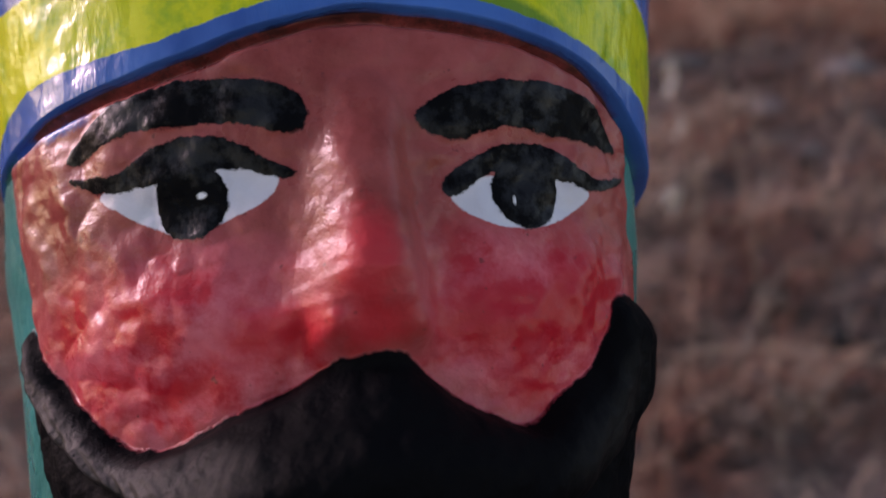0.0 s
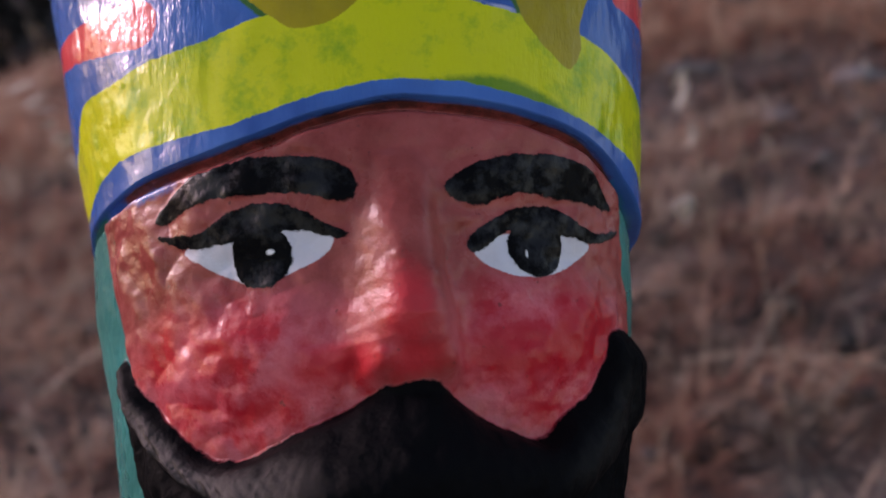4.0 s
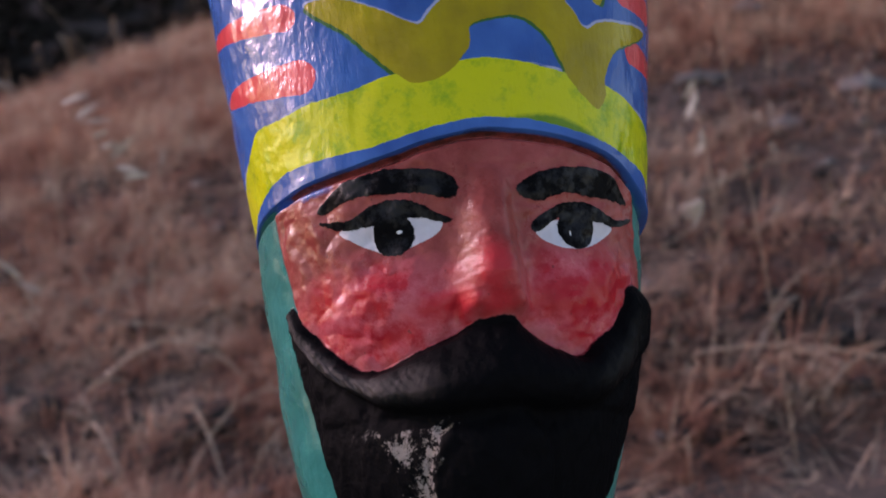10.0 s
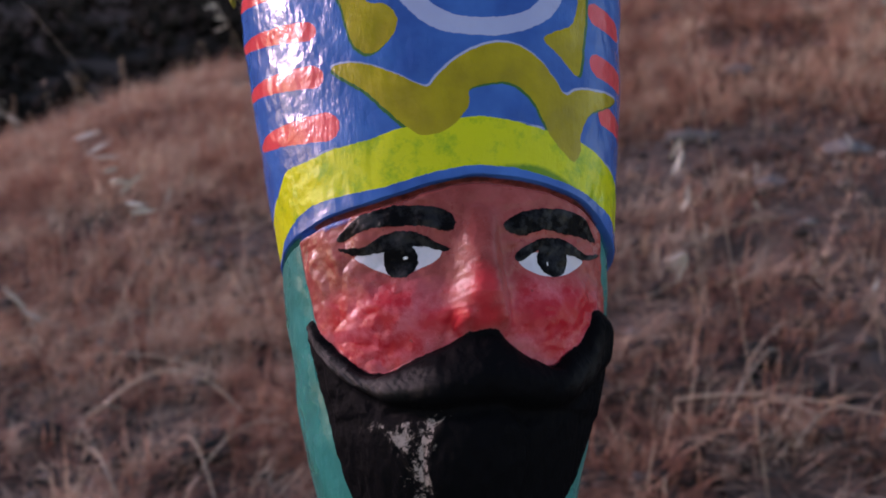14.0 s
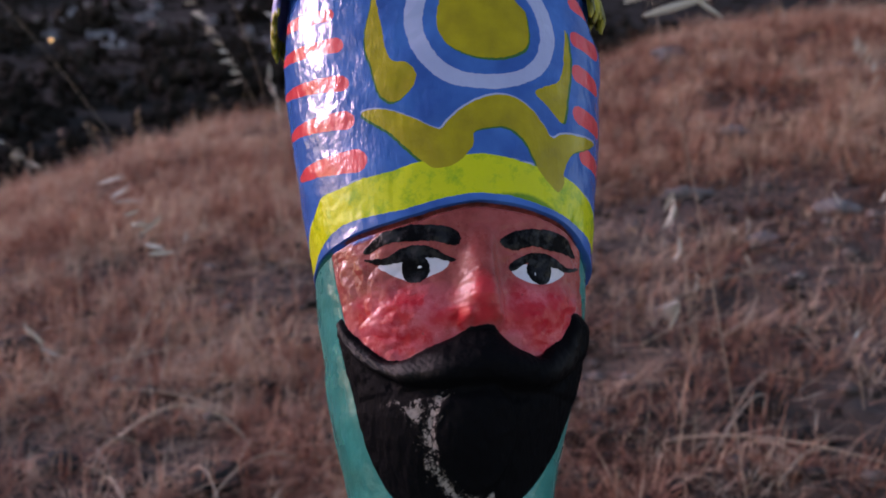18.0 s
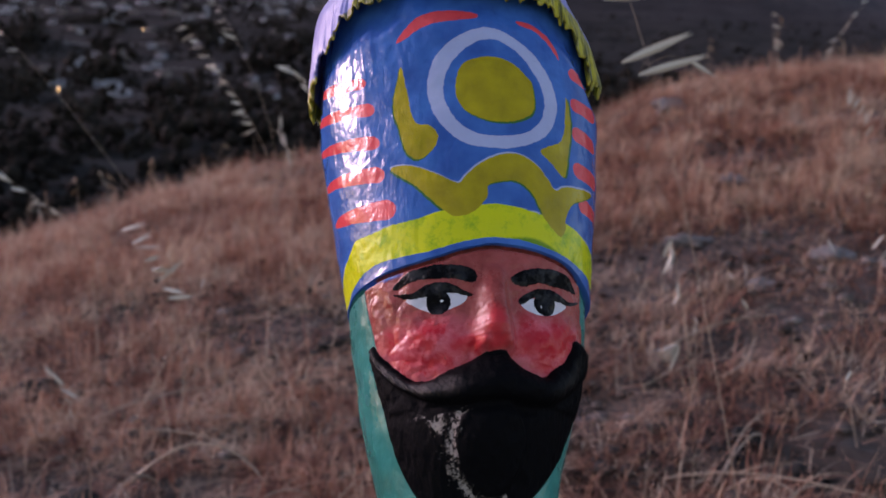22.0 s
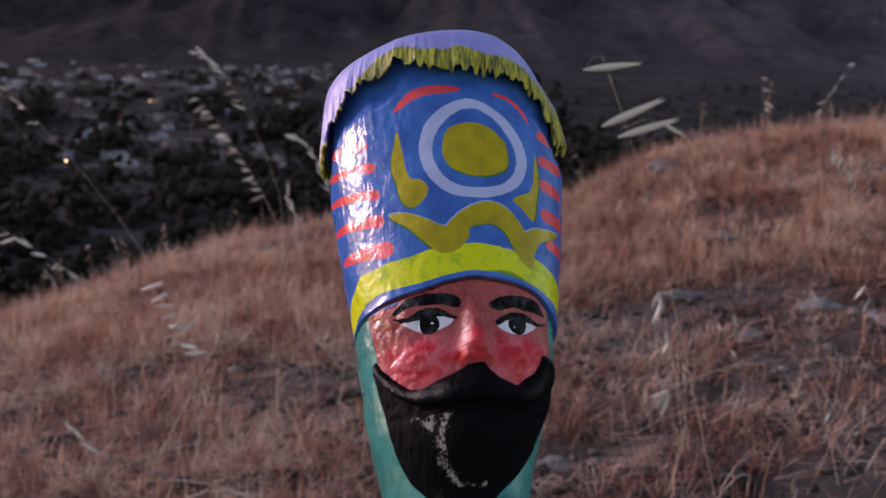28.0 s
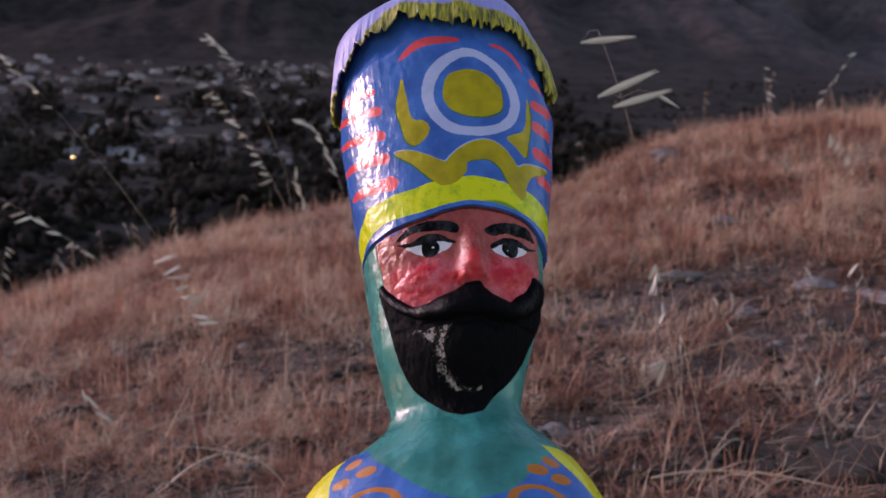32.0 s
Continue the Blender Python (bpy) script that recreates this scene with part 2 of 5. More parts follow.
def ground_material():
    """Dark gritty soil with litter near by; scrub on the valley side and the mountains far off."""
    m = Nodes("soil_and_scrub", 0.95)
    m.put(m.bsdf, "Specular IOR Level", 0.05)
    soil = m.mix(m.spread(m.noise(38, 6, 0.7), 0.3, 0.7), (0.018, 0.015, 0.0155), (0.13, 0.105, 0.10))
    soil = m.mix(m.spread(m.noise(4.5, 4), 0.45, 0.6), soil, m.mix(m.noise(90, 5, 0.7), (0.035, 0.027, 0.026), (0.18, 0.135, 0.12)))
    scrub = m.mix(m.spread(m.noise(0.035, 8, 0.72), 0.42, 0.66), (0.014, 0.013, 0.0135), (0.052, 0.045, 0.043))
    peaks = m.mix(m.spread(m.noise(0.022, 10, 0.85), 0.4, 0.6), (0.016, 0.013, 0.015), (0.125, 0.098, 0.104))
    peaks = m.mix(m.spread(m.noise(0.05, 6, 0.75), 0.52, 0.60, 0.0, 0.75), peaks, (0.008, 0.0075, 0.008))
    # Haze put into the colour: peaks paler and bluer rightwards, darkened to the left.
    east_haze = m.spread(m.node("SeparateXYZ", Vector=m.place()).outputs["X"], -500.0, 900.0)
    peaks = m.mix(m.maths("MULTIPLY", east_haze, m.spread(m.noise(0.004, 4), 0.35, 0.6, 0.4, 0.9)), m.mix(0.75, peaks, (0.009, 0.0078, 0.0085)), m.mix(0.35, peaks, (0.13, 0.115, 0.135)))
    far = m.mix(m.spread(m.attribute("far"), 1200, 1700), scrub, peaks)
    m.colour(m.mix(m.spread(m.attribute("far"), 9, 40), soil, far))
    m.bump(m.noise(60, 6, 0.7), 0.6, 0.006)
    return m.mat


M_GROUND = ground_material()
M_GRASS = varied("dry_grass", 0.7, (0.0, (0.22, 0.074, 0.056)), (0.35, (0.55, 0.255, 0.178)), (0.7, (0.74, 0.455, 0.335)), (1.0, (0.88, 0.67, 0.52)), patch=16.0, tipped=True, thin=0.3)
M_LEAF = varied("dead_leaf", 0.8, (0.0, (0.11, 0.06, 0.043)), (0.5, (0.27, 0.18, 0.14)), (1.0, (0.48, 0.40, 0.34)), thin=0.2)
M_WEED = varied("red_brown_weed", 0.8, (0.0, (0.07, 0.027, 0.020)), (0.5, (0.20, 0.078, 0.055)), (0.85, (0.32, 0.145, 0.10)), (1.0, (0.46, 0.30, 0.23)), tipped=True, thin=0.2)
M_STRAW = varied("dry_straw", 0.65, (0.0, (0.24, 0.145, 0.105)), (0.6, (0.42, 0.29, 0.22)), (1.0, (0.58, 0.47, 0.385)), thin=0.2)
M_STONE = varied("grey_stone", 0.9, (0.0, (0.06, 0.052, 0.052)), (1.0, (0.26, 0.23, 0.225)), scale=60)
M_OAT = simple("oat_husk", (0.42, 0.38, 0.34), (0.70, 0.65, 0.59), 300, 0.55, 0.3, 0.0005)
M_STEM = simple("oat_stem", (0.24, 0.17, 0.13), (0.44, 0.33, 0.26), 200, 0.6, 0.2, 0.0003)
M_HUSK_DARK = simple("brown_husk", (0.22, 0.12, 0.07), (0.42, 0.27, 0.17), 260, 0.6, 0.3, 0.0005)
M_CLOD = varied("dry_earth", 0.95, (0.0, (0.016, 0.0135, 0.0135)), (0.6, (0.065, 0.053, 0.051)), (1.0, (0.16, 0.132, 0.125)), scale=60, shine=0.05)
M_ROCK = simple("pale_rock", (0.05, 0.046, 0.05), (0.23, 0.21, 0.22), 45, 0.9, 0.6, 0.006)
# Near-black: the shade of the soil's hollows is put into this colour.
M_SHADE_EARTH = simple("shade_dark_earth", (0.004, 0.0035, 0.0035), (0.024, 0.020, 0.019), 40, 0.95, 0.6, 0.006)
M_TREES = varied("dark_foliage", 0.9, (0.0, (0.005, 0.0055, 0.0055)), (0.6, (0.012, 0.012, 0.011)), (1.0, (0.028, 0.025, 0.023)), scale=0.5, patch=0.02, shine=0.05)
M_WALL = simple("pale_plaster", (0.19, 0.19, 0.225), (0.38, 0.38, 0.45), 0.8, 0.85, 0.1, 0.01)
M_WALL_TAN = simple("tan_plaster", (0.10, 0.085, 0.085), (0.20, 0.17, 0.17), 0.8, 0.85, 0.1, 0.01)
M_ROOF = simple("roof_tiles", (0.035, 0.03, 0.032), (0.10, 0.085, 0.09), 1.5, 0.9, 0.3, 0.02)
M_ROOF_PALE = simple("pale_roof", (0.09, 0.09, 0.105), (0.20, 0.195, 0.22), 1.5, 0.8, 0.2, 0.02)
M_ROAD = simple("pale_dust", (0.10, 0.095, 0.10), (0.19, 0.18, 0.185), 0.4, 0.95, 0.1, 0.01)
M_PANE = Nodes("dark_pane", 0.15).colour((0.01, 0.012, 0.016)).mat
M_POLE = simple("grey_steel", (0.12, 0.12, 0.13), (0.22, 0.22, 0.23), 3, 0.5, 0.1, 0.01)


def lamp_glow():
    m = Nodes("sodium_lamp", 0.4)
    m.put(m.bsdf, "Emission Color", (1.0, 0.62, 0.25, 1))
    m.put(m.bsdf, "Emission Strength", 6.0)
    return m.mat


M_LAMP = lamp_glow()


# ---- helpers for meshes ----
def grid_mesh(name, verts, faces, materials):
    """A mesh from numpy arrays; faces is an (n, 4) or (n, 3) array."""
    me = bpy.data.meshes.new(name)
    k = faces.shape[1]
    me.vertices.add(len(verts))
    me.vertices.foreach_set("co", np.ascontiguousarray(verts, dtype=np.float32).ravel())
    me.loops.add(faces.size)
    me.loops.foreach_set("vertex_index", np.ascontiguousarray(faces, dtype=np.int32).ravel())
    me.polygons.add(len(faces))
    me.polygons.foreach_set("loop_start", np.arange(0, faces.size, k, dtype=np.int32))
    me.update(calc_edges=True)
    for m in materials:
        me.materials.append(m)
    return me


def field(me, name, values):
    a = me.attributes.new(name, "FLOAT", "POINT")
    a.data.foreach_set("value", np.ascontiguousarray(values, dtype=np.float32).ravel())


def part(name, bm, material, parent, label=""):
    me = bpy.data.meshes.new(name)
    bm.to_mesh(me)
    bm.free()
    me.shade_smooth()
    me.materials.append(material)
    ob = new(name, me)
    ob.parent = parent
    return tagged(ob, label)


def _hash(ix, iy, seed):
    h = np.sin(ix * 127.1 + iy * 311.7 + seed * 74.7) * 43758.5453
    return h - np.floor(h)


def value_noise(x, y, seed=0):
    ix, iy = np.floor(x), np.floor(y)
    fx, fy = x - ix, y - iy
    fx, fy = fx * fx * (3 - 2 * fx), fy * fy * (3 - 2 * fy)
    a, b = _hash(ix, iy, seed), _hash(ix + 1, iy, seed)
    c, d = _hash(ix, iy + 1, seed), _hash(ix + 1, iy + 1, seed)
    return (a + (b - a) * fx) * (1 - fy) + (c + (d - c) * fx) * fy


def fbm(x, y, octaves=4, seed=0):
    total, amp = 0.0, 0.5
    for k in range(octaves):
        total = total + amp * value_noise(x * 2**k, y * 2**k, seed + k)
        amp *= 0.5
    return total


HOLLOWS = ((-0.373, 1.02, 0.11, 0.08), (-0.56, 1.09, 0.09, 0.07), (-0.49, 0.90, 0.12, 0.08), (-0.32, 1.18, 0.12, 0.035), (-0.437, 1.19, 0.06, 0.03), (-0.725, 1.79, 0.07, 0.08), (-0.66, 1.13, 0.10, 0.07), (-0.27, 0.86, 0.12, 0.06),
           (0.275, 0.96, 0.05, 0.03), (0.32, 1.01, 0.05, 0.03), (0.39, 1.04, 0.05, 0.04), (0.46, 0.97, 0.10, 0.08), (0.42, 1.39, 0.09, 0.06), (0.33, 0.80, 0.10, 0.06), (0.16, 1.22, 0.09, 0.06))


def hollow(x, y):
    """1 in the bare dark hollows between the tufts, 0 outside."""
    deep = np.zeros_like(x)
    for cx, cy, rx, ry in HOLLOWS:
        deep = np.maximum(deep, np.clip(1.6 - 1.2 * np.hypot((x - cx) / rx, (y - cy) / ry), 0, 1))
    return deep


CREST = 4.0      # metres ahead at which the near slope turns down to the valley
BROW_X = (-60, -12, -6, -2.17, -1.67, -1.29, -0.97, -0.67, 0.29, 0.525, 0.75, 1.22, 1.61, 5, 12, 60)
BROW_Z = (-14, -3.8, -1.6, -0.10, 0.08, 0.25, 0.375, 0.44, 0.54, 0.685, 0.775, 0.85, 0.88, 1.1, 1.6, 3.0)


def height(x, y):
    """The ground: a grassy brow near by, then the valley, the town's slope and the mountains."""
    x, y = np.asarray(x, float), np.asarray(y, float)
    low, brow = 0.14 + 0.115 * 5 * np.tanh(x / 5), np.interp(x, BROW_X, BROW_Z)
    t = np.clip((y - 1.3) / (CREST - 1.3), 0, 1.15)
    near = low + (brow - low) * t + 0.11 * 8 * np.tanh(np.minimum(y - 1.3, 0) / 8)
    over = y - CREST
    near = near - 0.62 * (np.sqrt(over**2 + 0.12) + over) / 2 + 0.05
    near = near + 0.045 * (fbm(x * 1.6, y * 1.6, 3, 3) - 0.45) + 0.022 * (fbm(x * 8, y * 8, 4, 7) - 0.45)
    near = near - 0.028 * hollow(x, y)
    d = np.hypot(x, y)
    far = np.interp(y, (-4500, -300, 0, 150, 250, 400, 700, 1000, 1500, 2100, 3500, 4500), (-60, -60, -60, -48, -34, -12, 6, 56, 150, 340, 1500, 1800))
    ridge = 1 - np.abs(2 * fbm(x / 900 + 3.3, y / 900, 5, 11) - 1)
    far = far + np.clip((y - 1450) / 1200, 0, 1) * 420 * (ridge - 0.72) + np.clip((y - 1500) / 500, 0, 1) * 150 * (0.3 - np.abs(fbm(x / 210 + 0.2 * np.sin(y / 260) + 8.8, y / 1300 + 1.7, 4, 17) - 0.47) * 2.4) + np.clip((d - 60) / 300, 0, 1) * 10 * (fbm(x / 120, y / 120, 4, 5) - 0.47)
    back = -0.5 * np.clip(-y - 30, 0, 80)
    return np.maximum(near + back, far)


def ground():
    ahead = np.concatenate([np.linspace(-180, -42, 40)[:-1], np.linspace(-42, 42, 300), np.linspace(42, 180, 40)[1:]])
    ring = np.concatenate([[0.0], np.geomspace(0.12, 9.0, 190), np.geomspace(9.4, 1300, 110), np.linspace(1320, 3600, 190), np.geomspace(3640, 4700, 12)])
    a, r = np.meshgrid(np.radians(ahead), ring)
    x, y = r * np.sin(a), r * np.cos(a)
    v = np.stack([x, y, height(x, y)], -1).reshape(-1, 3)
    n, m = len(ring), len(ahead)
    i = (np.arange(n - 1)[:, None] * m + np.arange(m - 1)).ravel()
    f = np.stack([i, i + 1, i + m + 1, i + m], 1)[:, ::-1]
    me = grid_mesh("ground", v, f, [M_GROUND])
    me.shade_smooth()
    field(me, "far", np.hypot(v[:, 0], v[:, 1]))
    return tagged(new("ground", me), "dry brown hillside of bare soil falling to a valley", "ground", kind="structure")


ground()


# ---- dry grass, straw and gravel ----
def scatter(count, y0, y1, seed, patch=0.0, wide=0.58):
    """Places on the brow in front of the camera, denser near by, thinned to patches."""
    rng = np.random.default_rng(seed)
    y = y0 * (y1 / y0) ** rng.random(count * 3)
    x = (rng.random(count * 3) * 2 - 1) * (wide * (y + 0.45) + 0.1)
    keep = fbm(x * 3.1, y * 3.1, 3, 21) + 0.25 * rng.random(count * 3) > patch + (0.10 * np.clip((1.35 - y) / 0.4, 0, 1) if patch > 0.3 else 0)
    bare = np.clip((x - 0.08) / 0.14, 0, 1) * np.clip((2.6 - y) / 0.6, 0, 1)
    keep &= rng.random(count * 3) > (0.58 * bare if patch > 0.3 else 0.3 * bare)
    keep &= rng.random(count * 3) > (0.96 if patch > 0.3 else 0.72) * hollow(x, y)
    keep &= rng.random(count * 3) > 0.25 * np.clip((x - 0.15) / 0.15, 0, 1) * np.clip((1.65 - y) / 0.4, 0, 1)
    keep &= np.hypot(x, y + 0.1) > 0.32
    x, y = x[keep][:count], y[keep][:count]
    return x, y, height(x, y), rng


def blades(name, label, material, x, y, z, rng, tall, broad, lean, curl, segs=3, fan=None, grow=1.0):
    """One mesh of many tapered, bent blades."""
    n = len(x)
    h = (tall[0] + (tall[1] - tall[0]) * rng.random(n) ** 1.6) * grow
    w = broad[0] + (broad[1] - broad[0]) * rng.random(n)
    w = w * np.clip(0.6 + 0.25 * (y + 0.4), 0.7, 1.5)
    way = rng.random(n) * 2 * np.pi if fan is None else fan + rng.normal(0, 0.5, n)
    tip = lean[0] + (lean[1] - lean[0]) * rng.random(n)
    side = way + np.pi / 2 + (rng.random(n) - 0.5)
    bend = curl * (rng.random(n) - 0.3)
    cols = []
    for k in range(segs + 1):
        t = k / segs
        out = h * (np.sin(tip) * t + bend * t * t)
        up = h * (np.cos(tip) * t - 0.5 * np.abs(bend) * t**2)
        c = np.stack([x + out * np.cos(way), y + out * np.sin(way), z - 0.004 + np.maximum(up, 0.002 * t)], -1)
        half = (w * (1 - 0.85 * t) / 2)[:, None] * np.stack([np.cos(side), np.sin(side), 0.3 * np.sin(way)], -1)
        cols += [c - half, c + half]
    v = np.stack(cols, 1).reshape(-1, 3)
    base = (np.arange(n) * 2 * (segs + 1))[:, None]
    quad = np.array([[2 * k, 2 * k + 1, 2 * k + 3, 2 * k + 2] for k in range(segs)])
    f = (base[:, :, None] + quad[None]).reshape(-1, 4)
    me = grid_mesh(name, v, f, [material])
    me.shade_smooth()
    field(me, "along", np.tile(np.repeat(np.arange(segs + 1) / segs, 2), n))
    return tagged(new(name, me), label, name.replace("_", " "), kind="stuff")


def tufts(count, y0, y1, seed, patch, each, spread):
    x, y, z, rng = scatter(count, y0, y1, seed, patch)
    r, a = spread * np.sqrt(rng.random((len(x), each))), rng.random((len(x), each)) * 6.283
    bx, by = (x[:, None] + r * np.cos(a)).ravel(), (y[:, None] + r * np.sin(a)).ravel()
    grow = np.repeat(0.55 + 0.9 * rng.random(len(x)) ** 1.5, each)
    k = rng.random(len(bx)) > 0.9 * hollow(bx, by)
    tufts.fan, tufts.grow = a.ravel()[k], grow[k]
    return bx[k], by[k], height(bx[k], by[k]), rng


_g = tufts(2700, 0.75, 3.0, 1, 0.54, 30, 0.034)
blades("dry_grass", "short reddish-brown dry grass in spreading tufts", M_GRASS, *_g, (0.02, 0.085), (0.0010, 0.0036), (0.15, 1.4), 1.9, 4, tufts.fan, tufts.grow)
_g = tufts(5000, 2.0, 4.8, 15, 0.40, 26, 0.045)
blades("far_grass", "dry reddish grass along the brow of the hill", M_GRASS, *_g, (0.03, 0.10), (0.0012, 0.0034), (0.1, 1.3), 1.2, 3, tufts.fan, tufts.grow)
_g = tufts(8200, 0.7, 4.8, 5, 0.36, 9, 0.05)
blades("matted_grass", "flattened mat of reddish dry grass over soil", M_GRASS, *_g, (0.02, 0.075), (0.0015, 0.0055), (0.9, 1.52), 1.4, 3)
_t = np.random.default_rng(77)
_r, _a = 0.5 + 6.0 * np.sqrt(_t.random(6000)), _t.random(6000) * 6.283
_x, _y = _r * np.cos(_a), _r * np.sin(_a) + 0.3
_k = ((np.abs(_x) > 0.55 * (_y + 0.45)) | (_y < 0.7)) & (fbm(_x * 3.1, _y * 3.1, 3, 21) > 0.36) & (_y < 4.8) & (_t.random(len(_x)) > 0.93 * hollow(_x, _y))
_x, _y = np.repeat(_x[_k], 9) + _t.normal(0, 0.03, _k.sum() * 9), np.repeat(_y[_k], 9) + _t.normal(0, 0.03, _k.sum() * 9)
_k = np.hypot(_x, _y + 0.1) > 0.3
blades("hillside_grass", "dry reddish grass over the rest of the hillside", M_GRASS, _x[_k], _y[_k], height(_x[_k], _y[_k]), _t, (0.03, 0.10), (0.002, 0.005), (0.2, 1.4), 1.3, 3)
blades("grass_stalks", "tall thin straw-coloured dry grass stalks", M_STRAW, *scatter(1500, 0.85, 4.6, 2, 0.40), (0.06, 0.19), (0.0010, 0.0026), (0.0, 1.25), 0.9, 5)
blades("straw_litter", "pale broken straw lying on bare soil", M_STRAW, *scatter(3600, 0.7, 4.6, 3, 0.2), (0.015, 0.07), (0.001, 0.0034), (1.25, 1.57), 0.5)

_x, _y, _z, _t = scatter(7500, 0.8, 2.9, 45, 0.0)
_k = (_x > 0.02 + 0.1 * _t.random(len(_x))) & (fbm(_x * 5.2 + 7, _y * 5.2, 3, 51) > 0.44)
_x, _y = np.repeat(_x[_k], 16), np.repeat(_y[_k], 16)
_fan, _far = _t.random(len(_x)) * 6.283, 0.024 * np.sqrt(_t.random(len(_x)))
_x, _y = _x + _far * np.cos(_fan), _y + _far * np.sin(_fan)
blades("low_weeds", "low withered reddish-brown weeds on grey soil", M_WEED, _x, _y, height(_x, _y), _t, (0.012, 0.045), (0.0014, 0.0046), (0.3, 1.45), 2.4, 3, _fan)
blades("dead_leaves", "curled pale dead leaves lying on the soil", M_LEAF, *scatter(1800, 0.8, 3.6, 25, 0.15), (0.008, 0.028), (0.004, 0.011), (0.9, 1.55), 1.5, 3)


def gravel(name, label, count, seed, least, most, material):
    """Loose stones on the bare patches, one mesh."""
    x, y, z, rng = scatter(count, 0.8, 3.9, seed, 0.1)
    base = np.array([(1, 0, 0), (-1, 0, 0), (0, 1, 0), (0, -1, 0), (0, 0, 0.8), (0, 0, -0.8), (0.6, 0.6, 0.5), (-0.6, 0.6, 0.45), (0.6, -0.6, 0.5), (-0.6, -0.6, 0.4)])
    tri = np.array([(6, 4, 0), (6, 0, 2), (6, 2, 4), (7, 4, 2), (7, 2, 1), (7, 1, 4), (8, 0, 4), (8, 3, 0), (8, 4, 3), (9, 4, 1), (9, 1, 3), (9, 3, 4), (5, 2, 0), (5, 1, 2), (5, 3, 1), (5, 0, 3)])
    n = len(x)
    size = least + most * rng.random(n) ** 3
    v = base[None] * (size[:, None] * (0.7 + 0.6 * rng.random((n, 3))))[:, None] * (0.85 + 0.3 * rng.random((n, 10, 1)))
    a = rng.random(n) * 6.283
    c, s = np.cos(a)[:, None], np.sin(a)[:, None]
    v = np.stack([v[..., 0] * c - v[..., 1] * s, v[..., 0] * s + v[..., 1] * c, v[..., 2]], -1) + np.stack([x, y, z + size * 0.2], -1)[:, None]
    f = (np.arange(n)[:, None, None] * 10 + tri[None]).reshape(-1, 3)
    me = grid_mesh(name, v.reshape(-1, 3), f, [material])
    return tagged(new(name, me), label, name.replace("_", " "), kind="stuff")


gravel("gravel", "small grey loose stones scattered on dry soil", 600, 9, 0.003, 0.011, M_STONE)
gravel("earth_clods", "dark crumbled clods of dry earth", 8000, 19, 0.003, 0.013, M_CLOD)


# ---- the painted figure ----
MM = 0.001
# sections up the figure: height, middle, half width, half depth (millimetres)
SECTIONS = np.array([
    (-600, -9, 95, 85), (-420, -9, 80, 64), (-300, -9, 80, 62), (-230, -9, 84, 62), (-185, -10, 88, 60), (-165, -10, 87, 58),
    (-142, -9.5, 75.5, 48), (-130, -8.5, 66, 44), (-118, -4, 50, 36), (-108, -4, 39, 28), (-99, -4.4, 35, 25), (-90, -5, 37, 27),
    (-80, -5.2, 39.2, 30), (-66, -5.2, 43.3, 35), (-50, -4.6, 47.1, 36), (-38, -4, 49, 39), (-20, -5, 51.5, 43), (0, -5.5, 53, 46),
    (35, -6, 57, 47.5), (72, -7.5, 62, 49), (110, -10, 66, 51), (160, -12, 68, 53)])
SHEAR = radians(10)
ARC = 0.87       # millimetres of surface to a degree round the figure


def smooth_line(knots, at):
    """A smooth value along sorted (place, value) knots."""
    k = np.array(knots, float)
    fine = np.linspace(k[0, 0], k[-1, 0], 600)
    v = np.interp(fine, k[:, 0], k[:, 1])
    width = max(3, int(600 * 5 / (k[-1, 0] - k[0, 0])) | 1)
    pad = np.pad(v, width, mode="edge")
    v = np.convolve(pad, np.hanning(2 * width + 1)[1:-1] / np.hanning(2 * width + 1).sum(), "same")[width:-width]
    return np.interp(at, fine, v)


def rounded(points, steps=5):
    """A closed smooth outline through (degree, millimetre) points, laid out in millimetres."""
    p = np.array(points, float) * (ARC, 1)
    out = []
    for k in range(len(p)):
        a, b, c, d = p[k - 1], p[k], p[(k + 1) % len(p)], p[(k + 2) % len(p)]
        for s in range(steps):
            t = s / steps
            out.append(0.5 * (2 * b + (c - a) * t + (2 * a - 5 * b + 4 * c - d) * t**2 + (3 * b - a - 3 * c + d) * t**3))
    return np.array(out)


def outline_distance(u, z, poly, margin=6.0):
    """Signed distance in millimetres to a closed outline, negative inside."""
    out = np.full(u.shape, 50.0)
    lo, hi = poly.min(0) - margin, poly.max(0) + margin
    near = (u > lo[0]) & (u < hi[0]) & (z > lo[1]) & (z < hi[1])
    px, pz = u[near], z[near]
    best, inside = np.full(px.shape, 1e9), np.zeros(px.shape, bool)
    for a, b in zip(poly, np.roll(poly, -1, 0)):
        e = b - a
        wx, wz = px - a[0], pz - a[1]
        t = np.clip((wx * e[0] + wz * e[1]) / (e @ e + 1e-12), 0, 1)
        best = np.minimum(best, (wx - t * e[0]) ** 2 + (wz - t * e[1]) ** 2)
        cross = (a[1] > pz) != (b[1] > pz)
        inside ^= cross & (px < a[0] + (pz - a[1]) * e[0] / (e[1] if abs(e[1]) > 1e-9 else 1e-9))
    d = np.sqrt(best)
    out[near] = np.where(inside, -d, d)
    return out


def oval(u, z, deg, at, half_w, half_h):
    """Distance to an ellipse; half_w in millimetres round the figure."""
    q = np.hypot((u - deg * ARC) / half_w, (z - at) / half_h)
    return (q - 1) * min(half_w, half_h)


